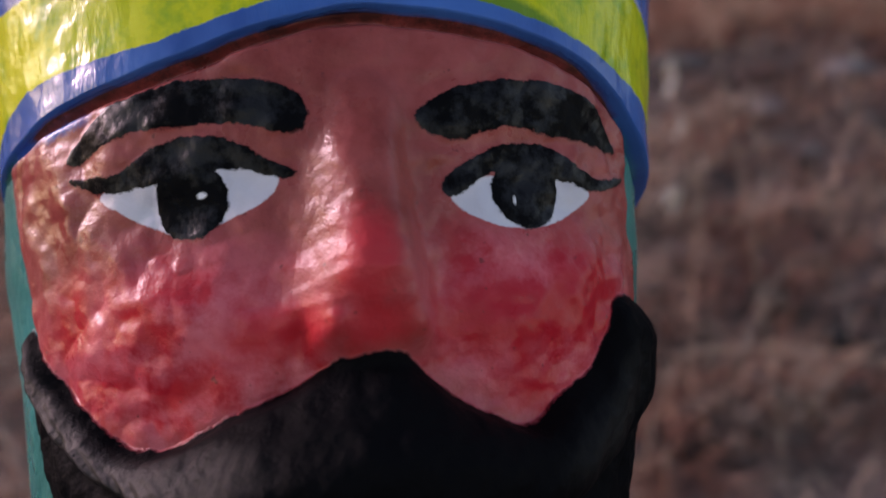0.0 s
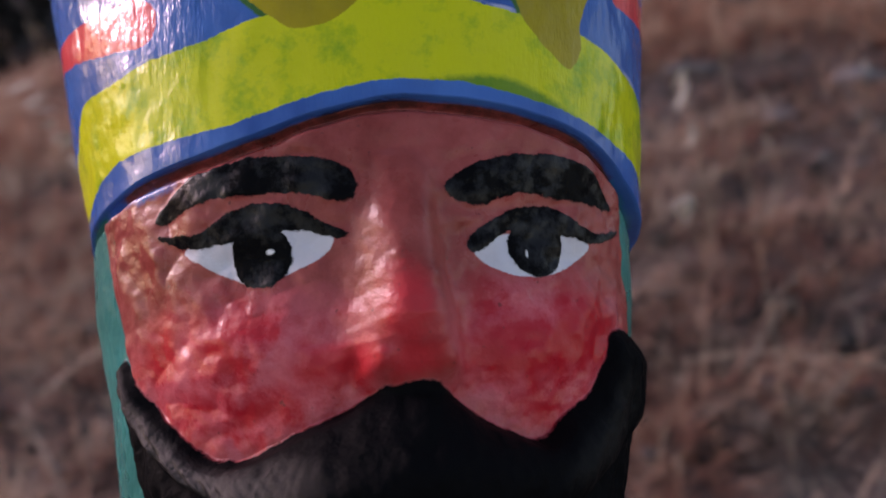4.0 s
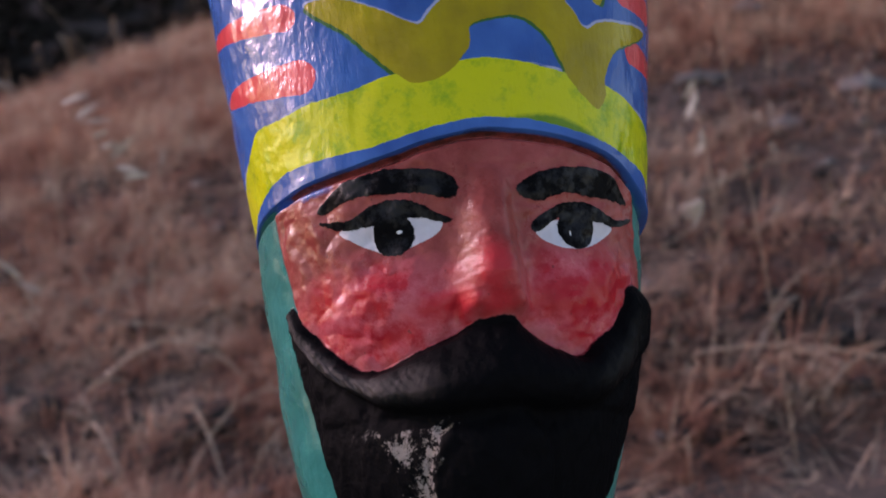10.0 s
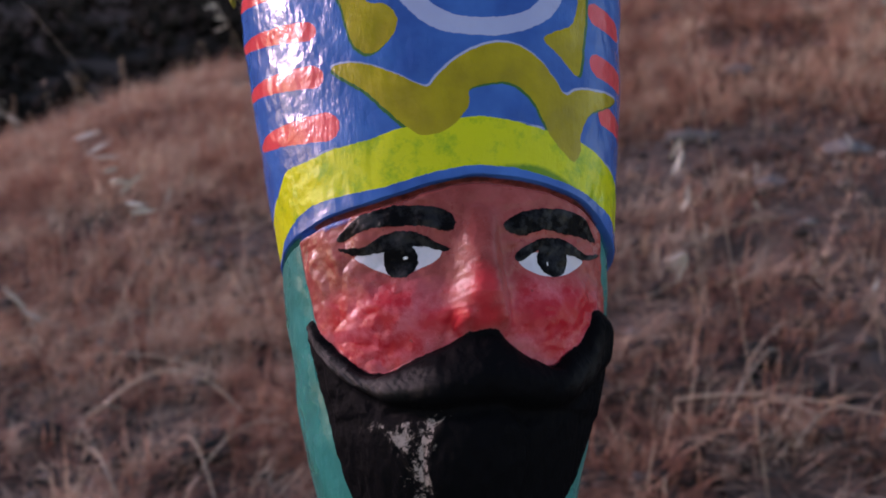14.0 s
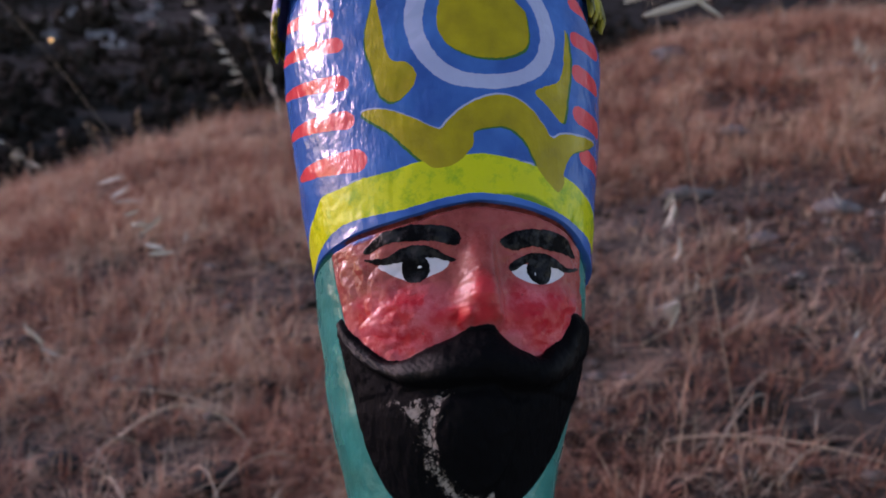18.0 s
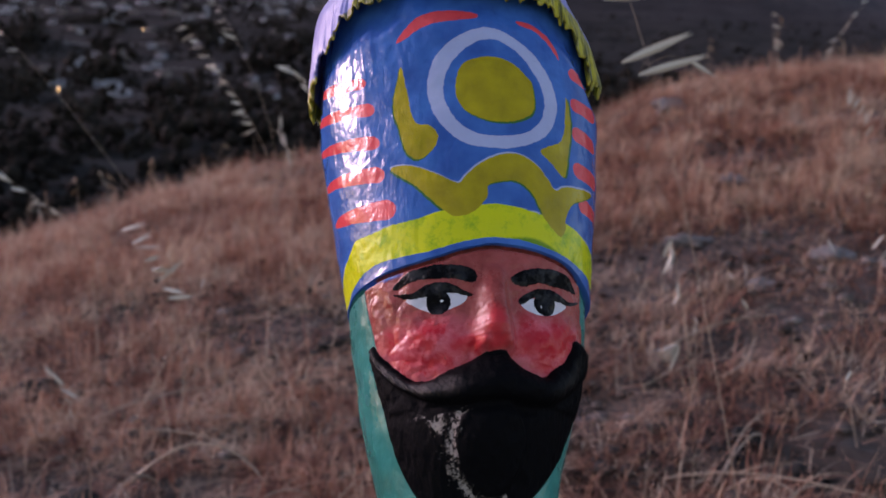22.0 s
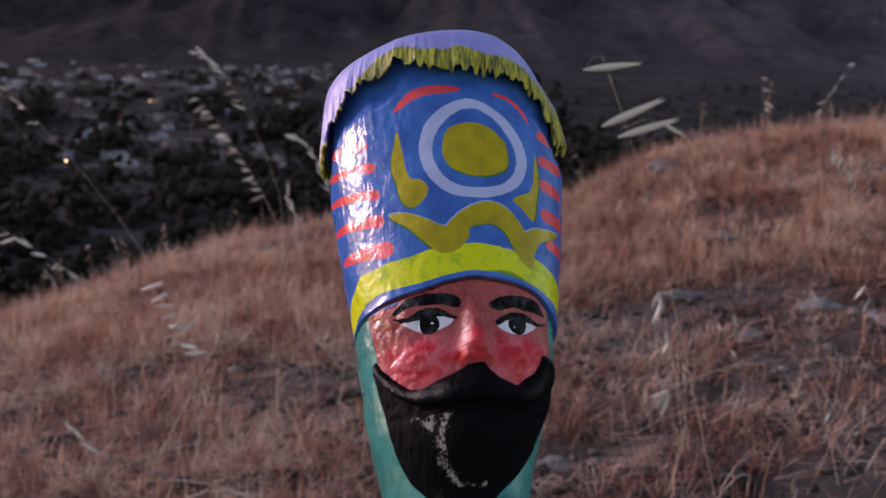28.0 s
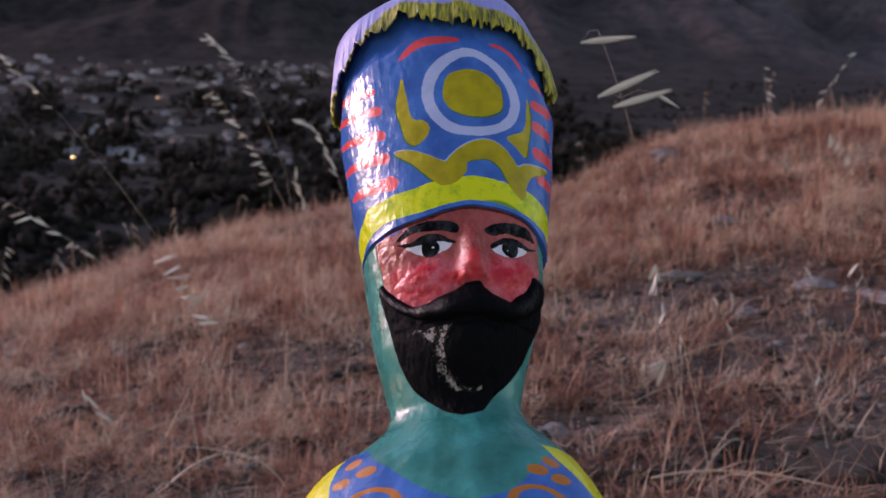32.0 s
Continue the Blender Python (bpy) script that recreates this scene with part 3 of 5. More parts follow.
BROW_L = [(-32, -8), (-24, -3.9), (-17, -2.9), (-10, -2.5), (-2, -3.6), (4, -5.2), (7, -7.3), (7.5, -9.8), (5, -11.6), (0, -10.2), (-5, -9.0), (-12, -8.7), (-20, -8.2), (-30, -9.6)]
BROW_R = [(22.5, -10), (27, -7.1), (34, -5.0), (41, -4.0), (49, -3.9), (57, -5.3), (61, -7.6), (63.5, -10.6), (56, -10.8), (47, -10.8), (40, -10.4), (33, -11.6), (30, -12.7), (25, -12.3)]
LID_L = [(-32.5, -11.4), (-23, -12.8), (-18, -11.4), (-14, -10.2), (-8, -10.0), (-4, -11.2), (1, -14.0), (5.5, -16.2), (4, -16.8), (0, -15.8), (-5, -14.9), (-16, -15.4), (-20, -15.3), (-26, -14.8)]
LID_R = [(27, -19.6), (27, -18.1), (31, -15.4), (36, -13.2), (42, -12.1), (47, -12.6), (53, -14.4), (59, -15.1), (66.5, -13.6), (62, -15.9), (56, -17.1), (51, -17.0), (48, -16.6), (36, -16.6), (29, -19.9)]
WHITE_L = [(-26, -14.9), (-16, -14.3), (-5, -13.8), (2.5, -16.2), (1, -19.2), (-6, -21.5), (-11, -22.6), (-15, -21.7), (-22, -18.2)]
WHITE_R = [(28, -19.8), (35, -16.8), (50, -16.2), (55.5, -17.6), (52, -20.3), (45, -22.9), (37, -23.6), (32, -22.6)]
GARLAND = [(-27.5, 44.6), (-22, 44.6), (-14, 41.2), (-7.5, 37.0), (0.3, 31.8), (3.5, 34.6), (8, 38.8), (14, 42.4), (22, 45), (29, 43.6), (35, 39.8), (40, 35.2), (44, 31.2), (48, 33.2), (55, 35), (74, 38.5), (66, 33),
           (57, 28.5), (53.5, 25), (51, 19), (51.5, 15), (49, 11), (44, 13.4), (39, 17), (36, 21.5), (32.5, 27.2), (28, 31), (23, 32.4), (17.5, 31.4), (12.8, 29.6), (12.4, 25), (9.6, 21), (6.5, 18.4), (2.5, 17), (-2, 17.4), (-6.5, 21), (-11.3, 26.4),
           (-18, 34.5), (-24, 40)]
DROP_L = [(-18.5, 93), (-17.3, 81), (-16.3, 69), (-14.5, 63.2), (-9, 60.6), (-6.4, 55), (-8.5, 49.4), (-14.5, 45.4), (-19.5, 50), (-22, 62), (-23.8, 71), (-23, 78.5), (-20.5, 87)]
DROP_R = [(49.5, 78), (51.6, 69), (52, 59), (51, 48.5), (49, 38.2), (42, 42.5), (35.6, 47), (38.5, 50.2), (45.5, 54.2), (48.2, 61), (48.5, 68)]
ARC_L = [(-19.5, 106), (-16.5, 111), (-10.5, 117), (-4.5, 119.6), (3, 119.8), (11.5, 117), (12, 114), (7, 113.4), (-1.5, 112.8), (-10.5, 110.2), (-15, 107.3)]
ARC_R = [(28.5, 114.6), (32, 114.2), (40, 109.5), (44.5, 103.5), (46.5, 96.5), (43, 100.5), (37, 107.8), (30.5, 111.3)]
RING_OUT = [(16.5, 107.5), (8, 106), (0, 100.5), (-6, 92.5), (-9, 81), (-8.4, 70), (-5, 61), (1.2, 52.4), (9.5, 48), (20.5, 47), (31.5, 50.5), (39.5, 57), (43.8, 67.5), (43.6, 77.5), (40.5, 86), (35.5, 93.5), (29.5, 100), (23, 105)]
RING_IN = [(17, 101.5), (9.5, 99.5), (3.5, 94), (-1, 86.5), (-3, 78), (-2.4, 70.5), (1, 62), (5.7, 56.6), (13, 53), (23, 53.5), (31.3, 57), (36.3, 64), (37.8, 73), (36, 81), (32, 88.5), (27, 95), (22, 99.5)]
DISC = [(7, 91), (16.5, 92.5), (24, 90), (30, 84), (32.5, 79.5), (33, 69.5), (30.6, 64), (23, 60.2), (14.5, 60), (7.5, 63.5), (3, 69), (1.5, 77), (3.5, 86.5)]
# lines round the figure: degree, height
LIP = [(-180, -27), (-62, -27), (-52, -31), (-48, -37), (-41, -44.4), (-34, -49.5), (-27.5, -53), (-16, -58.5), (2, -61.5), (16, -59.5), (27.5, -61.5), (40, -60.5), (50, -58), (60, -53), (70, -47.5), (80, -42), (95, -40), (180, -40)]
BEARD_TOP = [(-180, -60), (-75, -60), (-60, -42), (-54, -30.5), (-50.5, -27.2), (-45, -34), (-38, -39.6), (-30.5, -45.2), (-24, -48.4), (-17.5, -49.2), (-12, -47.6), (-5, -45), (2, -43.2), (7, -41.0), (12, -39.8), (20, -39.8), (22.5, -42.0),
             (26, -44.8), (33, -46.8), (39, -48.6), (43, -48), (45.5, -44.5), (52, -42.3), (56, -38.5), (58.5, -32.5), (62, -30.5), (70, -30), (78, -32), (88, -40), (95, -52), (180, -60)]
BEARD_LOW = [(-180, -40), (-64, -34), (-55, -33), (-51.5, -43), (-46.5, -55), (-45, -68), (-41.5, -81), (-33, -92), (-19.5, -100), (-4, -107), (9.5, -109.5), (24.5, -106), (36, -98), (51, -90.5), (66, -80.5), (78, -66), (90, -54), (100, -40), (180, -40)]
BRIM = [(-180, -16), (-110, -12), (-80, -5), (-65, -3.4), (-46.5, -2.0), (-34.5, -1.2), (-20, -0.8), (-8, 0.8), (1, 2.5), (11.5, 3.9), (17, 4.2), (27, 3.5), (39.5, 2.1), (50, 0.7), (60, -1.4), (70, -5.4), (80, -8), (120, -13), (180, -16)]
LIME_LOW = [(-180, -12), (-110, -8), (-77, -3.4), (-66, -1.0), (-57, 1.6), (-50.5, 3.2), (-44, 4.3), (-32.5, 3.9), (-14.5, 3.0), (1, 5.5), (10.5, 6.8), (17, 7.0), (27, 6.4), (39.5, 4.5), (52.5, 2.8), (63, 1.2), (74.5, -0.8), (90, -4), (120, -9), (180, -12)]
LIME_TOP = [(-180, 2), (-110, 5), (-80, 9), (-72, 11.5), (-60, 15.4), (-52.5, 19.6), (-46, 18.6), (-40.5, 18.2), (-31, 18.8), (-17, 18.4), (-6.5, 20.2), (1.5, 20.8), (11, 21.2), (17, 21.6), (26, 20.6), (35.5, 18.7), (44.5, 18), (52.5, 17.3), (61, 15.6), (69, 14), (90, 10), (120, 4), (180, 2)]
FRINGE_LOW = [(-180, 116), (-100, 112), (-90, 104), (-82, 97), (-76, 108), (-72, 104), (-66, 115), (-58, 117.5), (-53, 119.5), (-45, 124), (-38, 127.5), (-34, 129), (-27, 127), (-22.5, 128.5), (-17, 135), (-14, 138.5), (-12.5, 134), (-4.5, 129), (-0.5, 125.5), (11, 122.5), (15, 124), (22, 122),
              (32.5, 119), (35, 122.5), (39.5, 120), (46.5, 116.5), (51, 115.5), (59.5, 108), (64, 105), (69, 99), (74, 95), (79, 99), (84, 93), (90, 101), (110, 114), (180, 116)]
FRINGE_MID = [(-180, 130), (-70, 111), (-58, 115.5), (-48, 121), (-40, 127), (-34, 133), (-29, 139), (-24.5, 142), (-18.5, 143.5), (-12.5, 144), (-5, 142.5), (2, 140), (6, 137), (12.5, 139.5), (17.5, 137.2), (27.5, 136.3), (34, 133.5), (47, 131), (54.5, 128), (80, 124), (180, 130)]
HAT_TOP = [(-180, 147), (-90, 152), (-69, 154), (-33, 153.6), (-10, 156), (20, 155), (32, 153), (45, 147), (62, 135), (80, 131), (110, 138), (180, 147)]
FIGURE = Matrix.Translation((0.0, 0.19, 0.5345)) @ Matrix((
    (0.99756, 0.03810, -0.05852), (0.0, 0.83806, 0.54558), (0.06983, -0.54424, 0.83602))).to_4x4()


def section(z):
    """Middle, half width and half depth at heights in millimetres, smoothed."""
    return [smooth_line(SECTIONS[:, (0, k)], z) for k in (1, 2, 3)]


def skin_point(deg, z, out):
    """Places on the figure (metres) at a turn, a height and an outward distance (millimetres)."""
    mid, wide, deep = section(z)
    a = np.radians(deg)
    x = mid + (wide + out) * np.sin(a)
    y = -(deep + out) * np.cos(a - SHEAR)
    return np.stack([x, y, z], -1) * MM


def rise(d, w):
    """1 inside an outline, 0 outside, over w millimetres."""
    t = np.clip(0.5 - d / w, 0, 1)
    return t * t * (3 - 2 * t)


def bell(v, width):
    return np.exp(-(v / width) ** 2)


def figure():
    # turns: fine in front, coarse behind
    deg = np.concatenate([np.linspace(-180, -100, 30)[:-1], np.linspace(-100, 105, 470), np.linspace(105, 180, 28)[1:]])
    z = np.concatenate([np.linspace(-600, -180, 40)[:-1], np.linspace(-180, -112, 90)[:-1], np.linspace(-112, -54, 110)[:-1], np.linspace(-54, -24, 110)[:-1], np.linspace(-24, -1.6, 56)[:-1], np.linspace(-1.6, 1.2, 22)[:-1], np.linspace(1.2, 152, 290)])
    D, H = np.meshgrid(deg, z)
    H = H + smooth_line(BRIM, D) * np.exp(-(H / 34) ** 2)      # rows run along the rim of the hat
    H = np.where(H > 100, 100 + (H - 100) * (smooth_line(HAT_TOP, D) - 102) / 52, H)
    u = D * ARC
    beard_top, beard_low = smooth_line(BEARD_TOP, D) + 0.9 * (fbm(u / 3.0 + 60, H * 0 + 3.3, 3, 14) - 0.45), smooth_line(BEARD_LOW, D)
    brim = smooth_line(BRIM, D)
    f = {}
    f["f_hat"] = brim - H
    f["f_green"] = H - smooth_line(LIME_LOW, D) - 3.0 * bell(D - 36, 13) + 0.8
    f["f_beard"] = np.maximum(H - beard_top, beard_low - H) * 0.85
    f["f_face"] = np.maximum(np.maximum(-51.0 * ARC - u - 0.16 * (H + 10), u - (68.5 - 0.22 * (H + 10)) * ARC), np.maximum(beard_low - 5 - H, -60 - H))
    f["f_lime"] = np.maximum(H - smooth_line(LIME_TOP, D), smooth_line(LIME_LOW, D) - H) * 0.9
    white = np.minimum(outline_distance(u, H, rounded(WHITE_L)), outline_distance(u, H, rounded(WHITE_R)))
    f["f_white"] = white
    black = [outline_distance(u, H, rounded(s)) for s in (BROW_L, BROW_R, LID_L, LID_R)]
    black += [oval(u, H, -10.6, -18.2, 5.1, 5.0), oval(u, H, 41.5, -18.6, 5.6, 4.9)]
    f["f_black"] = np.minimum.reduce(black)
    f["f_glint"] = np.minimum(oval(u, H, -8.8, -17.6, 0.7, 0.38), oval(u, H, 39.3, -20.0, 0.28, 0.65))
    olive = [outline_distance(u, H, rounded(s)) for s in (GARLAND, DROP_L, DROP_R)]
    olive.append(outline_distance(u, H, rounded(DISC)))
    f["f_olive"] = np.minimum.reduce(olive)
    lower = [outline_distance(u + 0.5, H + 0.8, rounded(s)) for s in (GARLAND, DROP_L)]
    lower.append(outline_distance(u - 0.5, H + 1.0, rounded(DISC)))
    lower.append(outline_distance(u - 1.0, H + 0.3, rounded(DROP_R)))
    f["f_edge"] = np.minimum.reduce(lower)
    f["f_ring"] = np.maximum(outline_distance(u, H, rounded(RING_OUT)), -outline_distance(u, H, rounded(RING_IN), 40.0))
    red = [outline_distance(u, H, rounded(s)) for s in (ARC_L, ARC_R)]
    for left, right, zl, zr, hl, hr in ((-68, -35, 102.5, 91.5, 2.6, 3.0), (-79, -32.5, 92, 76.4, 1.6, 3.4), (-82, -32, 77, 59.3, 1.4, 3.6), (-80, -31, 57, 43.2, 1.4, 4.0), (-73, -27.5, 35, 25.7, 1.2, 5.0),
                                        (55.5, 71, 91.5, 91, 3.2, 3.2), (56, 74, 76, 77, 3.4, 3.4), (57.5, 76, 61.5, 62, 4.0, 3.4), (59, 82, 44.4, 46, 4.0, 3.4), (64, 86, 29.5, 30, 3.6, 3.0)):
        t = np.clip((D - left) / (right - left), 0, 1)
        du = np.where(D < left, u - left * ARC, np.where(D > right - hr, u - (right - hr) * ARC, 0))
        half = hl + (hr - hl) * t**0.6 + 0.5 * (fbm(u / 9 + left, H * 0 + zl, 2, 41) - 0.4)
        red.append(np.hypot(du, H - (zl + (zr - zl) * t)) - half)
    f["f_red"] = np.minimum.reduce(red)
    f["f_shine"] = np.minimum(np.minimum(np.abs(H - smooth_line(LIME_TOP, D) - 0.3) - 0.45 + 0.8 * np.abs(np.sin(D * 0.09)), outline_distance(u + 0.4, H - 0.6, rounded(GARLAND))), 30)
    f["f_blush"] = np.minimum(oval(u, H, -17, -37, 24, 12.0), oval(u, H, 44, -36, 21, 12.5))
    f["f_smear"] = np.minimum(oval(u, H, -34, -3.6, 5.5, 1.1), oval(u, H, -49, -2.5, 4, 2.0))
    f["f_daub"] = np.minimum.reduce([oval(u, H, -34, -29.5, 5, 5.0), oval(u, H, -22, -33, 4, 2.6), oval(u, H, -27, -40.5, 5, 2.6), oval(u, H, -13, -42, 5, 2.0), oval(u, H, -2.5, -36.5, 5, 3.4), oval(u, H, 34, -35, 9, 6), oval(u, H, 52, -32, 9, 6), oval(u, H, 41, -44, 5, 3)])
    f["f_rednose"] = np.minimum.reduce([oval(u, H, 13.4, -29.5, 2.7, 5.2), oval(u, H, 14.0, -36.5, 2.6, 2.0), oval(u, H, 5, -36, 3.6, 2.0)])
    # the painted shirt: a deep collar line, orange rings and dots, yellow sleeves
    collar = np.interp(D, (-180, -90, -43, -20, -10, -2, 10, 22, 30, 40, 57, 90, 180), (-122, -122, -125, -139, -148, -155, -160, -156, -149, -139, -128, -122, -122))
    f["f_torso"] = H - collar
    dots = [oval(u, H, a, b, 4.2, 3.0) for a, b in ((-43, -132.5), (-31, -139), (-42, -143.5), (38, -142.5), (47, -137.5), (47.5, -147))]
    for a, b in ((-24, -157), (34, -159)):
        dots.append(np.abs(oval(u, H, a, b, 8.5, 7.0)) - 1.3)
    f["f_dots"] = np.minimum.reduce(dots)
    f["f_sleeve"] = np.maximum(53 - np.abs(D + 3 + 0.55 * (H + 130)) + 0.0 * H, H + 127) * 0.9
    lip = smooth_line(LIP, D)
    strokes = u + 0.9 * (H + 50)          # brush marks across the moustache
    chin = np.hypot((D - 13.5) * ARC / 14.8, (H + 77) / 17.8)          # the smooth oval of the chin, with a scuffed rim below
    f["f_scuff"] = np.minimum(np.abs(chin - 1.14) * 15 * np.interp(D, (-14, -6, 8, 24), (0.42, 0.45, 0.8, 1.3)), np.minimum(oval(u, H, -22, -62.5, 4, 2.0), oval(u, H, -11, -68, 5, 4.5)) * 0.6 + 1.5)
    f["f_scuff"] += np.interp(H, (-99, -95, -64, -60), (3, 0, 0, 3)) + np.where(D > 24, 20, 0)

    # relief, in millimetres outward
    out = (3.4 - np.interp(D, (-100, -62, -40, -15, 40, 60, 75), (3.2, 3.0, 2.3, 1.9, 1.9, 1.5, 1.0)) * bell(H - brim, 24)) * rise(f["f_hat"] + 0.2, 0.5)
    out -= 2.2 * bell(brim - H - 1.0, 0.8) * (1 - rise(f["f_hat"] + 0.2, 0.5))
    out -= 4.5 * rise(smooth_line(FRINGE_LOW, D) - 8 - H, 22)          # the crown draws in behind the fringe
    face = rise(f["f_face"], 2.0) * (1 - rise(f["f_hat"], 0.9))
    out += 0.8 * face
    beard = rise(f["f_beard"] + 1.0, 2.4)
    across = np.clip((H - lip) / np.maximum(beard_top - lip, 0.5), 0, 1)
    crest = np.interp(D, (-30, 0, 30), (0.24, 0.38, 0.42))
    roll = np.where(across < crest, np.sqrt(np.maximum(0, 1 - (1 - across / crest) ** 2)), np.cos(np.clip((across - crest) / (1 - crest), 0, 1) * np.pi / 2) ** 0.85)          # the moustache: one rolled ridge with a sharp underside
    full = np.interp(D, (-60, -52, -44, -30, -15, 0, 14, 26, 38, 50, 60, 68, 78, 90), (0, 1.2, 2.4, 3.2, 4.6, 6.0, 7.0, 6.4, 5.0, 4.0, 3.2, 2.6, 1.4, 0))
    f["f_roll"] = roll * rise(f["f_beard"], 0.8) * (bell(D + 28, 32) + 0.6 * bell(D - 54, 20))
    out += beard * 0.9 + roll * full * rise(f["f_beard"], 0.8)
    out += beard * (8.5 * bell(D - 9, 32) * bell(H + 76, 18) + 3.0 * bell(D - 14, 30) * bell(H + 56, 10)) * np.interp(D, (20, 60, 80), (1, 0.8, 0))
    out -= beard * 1.6 * bell(lip - H - 2.0, 2.4) * bell(D - 8, 55)
    out += beard * 1.5 * rise((chin - 1) * 15, 2.5)
    out += beard * rise(1 - across * 40, 2) * 0.35 * np.sin(strokes * 2.6 + 3 * fbm(u / 6, H / 6, 2, 44)) * bell(D + 30, 22) * bell(across - 0.25, 0.3)
    bridge = np.interp(H, (-44, -41.5, -39, -36.5, -34, -31, -22, -12, -4), (0.6, 1.7, 3.3, 5.3, 7.4, 8.6, 6.6, 3.2, 0.4))
    off = (u - 15.0 * ARC) / np.interp(H, (-40, -34, -24, -12), (5.2, 6.2, 5.4, 4.6))
    out += bridge * np.where(off < 0, np.exp(-np.abs(off / np.interp(H, (-40, -36, -31, -22), (1.6, 1.5, 1.2, 1.05))) ** 2.6), np.exp(-np.abs(off / 0.95) ** 3.0)) * (1 - beard)          # a broad flat ridge with steep flanks
    for a in (9.0, 20.5):
        out += 2.6 * bell(u - a * ARC, 2.1) * bell(H + 37.2, 2.2) * (1 - beard)
    out -= 1.2 * bell(u - 3.5 * ARC - 0.35 * (H + 38), 1.4) * bell(H + 38, 4) * (1 - beard)
    out -= 1.6 * (bell(u + 10 * ARC, 14) + bell(u - 41 * ARC, 14)) * bell(H + 18, 8) * face
    out += (2.4 * bell(u + 13 * ARC, 13) + 1.6 * bell(u - 43 * ARC, 13)) * bell(H + 34, 8) * face
    out += 0.5 * rise(f["f_black"], 0.5) * face * 0.3
    out += 1.3 * (fbm(u / 16 + 40, H / 16 + 90, 3, 2) - 0.45) + (0.35 + 0.8 * face) * (fbm(u / 5 + 9, H / 5 + 70, 3, 4) - 0.45)
    out += 2.4 * face * (1 - beard) * (np.abs(fbm(u / 9 + 2.2, H / 7 + 5.1, 3, 31) - 0.45) - 0.1)          # soft dents and folds of the pasted paper
    out += 2.2 * rise(H + 100, 16) * (fbm(u / 11 + 3, H / 15 + 8, 3, 12) - 0.45)
    out += beard * 1.9 * (fbm(u / 7 + 19, H / 9 + 30, 3, 6) - 0.45) + beard * 0.9 * (fbm(u / 2.2 + 7, H / 3.4 + 3, 3, 16) - 0.45)
    out += 0.8 * np.where(H > 92, 1, 0) * (fbm(u / 3 + 5, H / 12 + 11, 3, 8) - 0.45)
    out += 1.6 * rise(smooth_line(FRINGE_LOW, D) - 14 - H, 18) * (fbm(u / 6 + 15, H / 14 + 4, 3, 22) - 0.45)
    v = skin_point(D, H, out).reshape(-1, 3)
    n, m = D.shape
    i = (np.arange(n - 1)[:, None] * m + np.arange(m - 1)).ravel()
    faces = np.stack([i, i + 1, i + m + 1, i + m], 1)
    fields = {k: a.ravel() for k, a in f.items()}
    # the top of the hat and the foot, closed with fans of quads
    parts_v, parts_f, mats = [v], [faces], [np.zeros(len(faces), int)]
    count = len(v)
    for row, rise_mm in ((n - 1, 3.0), (0, 0.0)):
        rim = v[row * m:(row + 1) * m]
        mid = rim.mean(0)
        inner = mid + (rim - mid) * 0.02
        inner[:, 2] += rise_mm * MM
        parts_v.append(inner)
        k = np.arange(m - 1)
        parts_f.append(np.stack([row * m + k, row * m + k + 1, count + k + 1, count + k], 1))
        mats.append(np.zeros(m - 1, int))
        count += m
    # the cut-paper fringe that hangs from the rim of the hat
    fd = np.linspace(-180, 180, 900)
    low, mid_line = smooth_line(FRINGE_LOW, fd), smooth_line(FRINGE_MID, fd) - 1.5 + 3.5 * np.abs(np.sin(np.radians(fd * 6.5 + 20)))
    rng = np.random.default_rng(4)
    cut = np.repeat(rng.random(400), rng.integers(1, 7, 400))[:900]
    cut = np.convolve(np.pad(cut, 1, mode="edge"), (0.2, 0.6, 0.2), "valid")
    low = low + 6.5 * (cut - 0.5)
    top = smooth_line(HAT_TOP, fd)
    rows, olive_f = [], []
    profile = ((0.0, -2.0, 0), (0.0, 2.0, 0), (0.10, 4.2, 0), (0.3, 5.6, 0), (0.5, 6.4, 0.2), (0.65, 7.0, 0.5), (0.8, 7.6, 0.9), (0.92, 8.0, 1.0), (1.0, 8.2, 1.0), (0.98, 7.2, 1.0), (0.75, 6.0, 0.8), (0.4, 4.4, 0), (0.12, 2.4, 0))
    for t, o, w in profile:
        h = top + (low - top) * t
        if t == 0.0 and o < 0:
            h = h + 1.5
        wave = w * (0.4 * np.sin(fd * 0.37 + 3 * np.sin(fd * 0.11)) + 2.0 * (cut - 0.5))
        swell = 1.5 * bell(fd + 30, 18) * t - 4.5 * bell(fd - 68, 28) - 2.0 * bell(fd + 80, 30)
        rows.append(skin_point(fd, h, o + wave + swell))
        olive_f.append((h - mid_line) * 1.0)
    fv = np.stack(rows).reshape(-1, 3)
    k, r = len(fd), len(rows)
    i = (np.arange(r - 1)[:, None] * k + np.arange(k - 1)).ravel()
    parts_v.append(fv)
    parts_f.append(np.stack([i, i + k, i + k + 1, i + 1], 1) + count)
    mats.append(np.ones(len(i), int))
    v, faces, mats = np.concatenate(parts_v), np.concatenate(parts_f), np.concatenate(mats)
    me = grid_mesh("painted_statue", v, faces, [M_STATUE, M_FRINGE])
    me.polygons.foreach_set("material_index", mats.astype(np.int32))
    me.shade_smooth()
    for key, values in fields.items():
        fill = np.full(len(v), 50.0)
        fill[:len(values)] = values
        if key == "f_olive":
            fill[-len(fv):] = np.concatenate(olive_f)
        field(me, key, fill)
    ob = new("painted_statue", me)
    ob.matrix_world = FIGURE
    return tagged(ob, "glossy papier-mache bearded figure with a tall painted blue hat", "statue")


statue = figure()


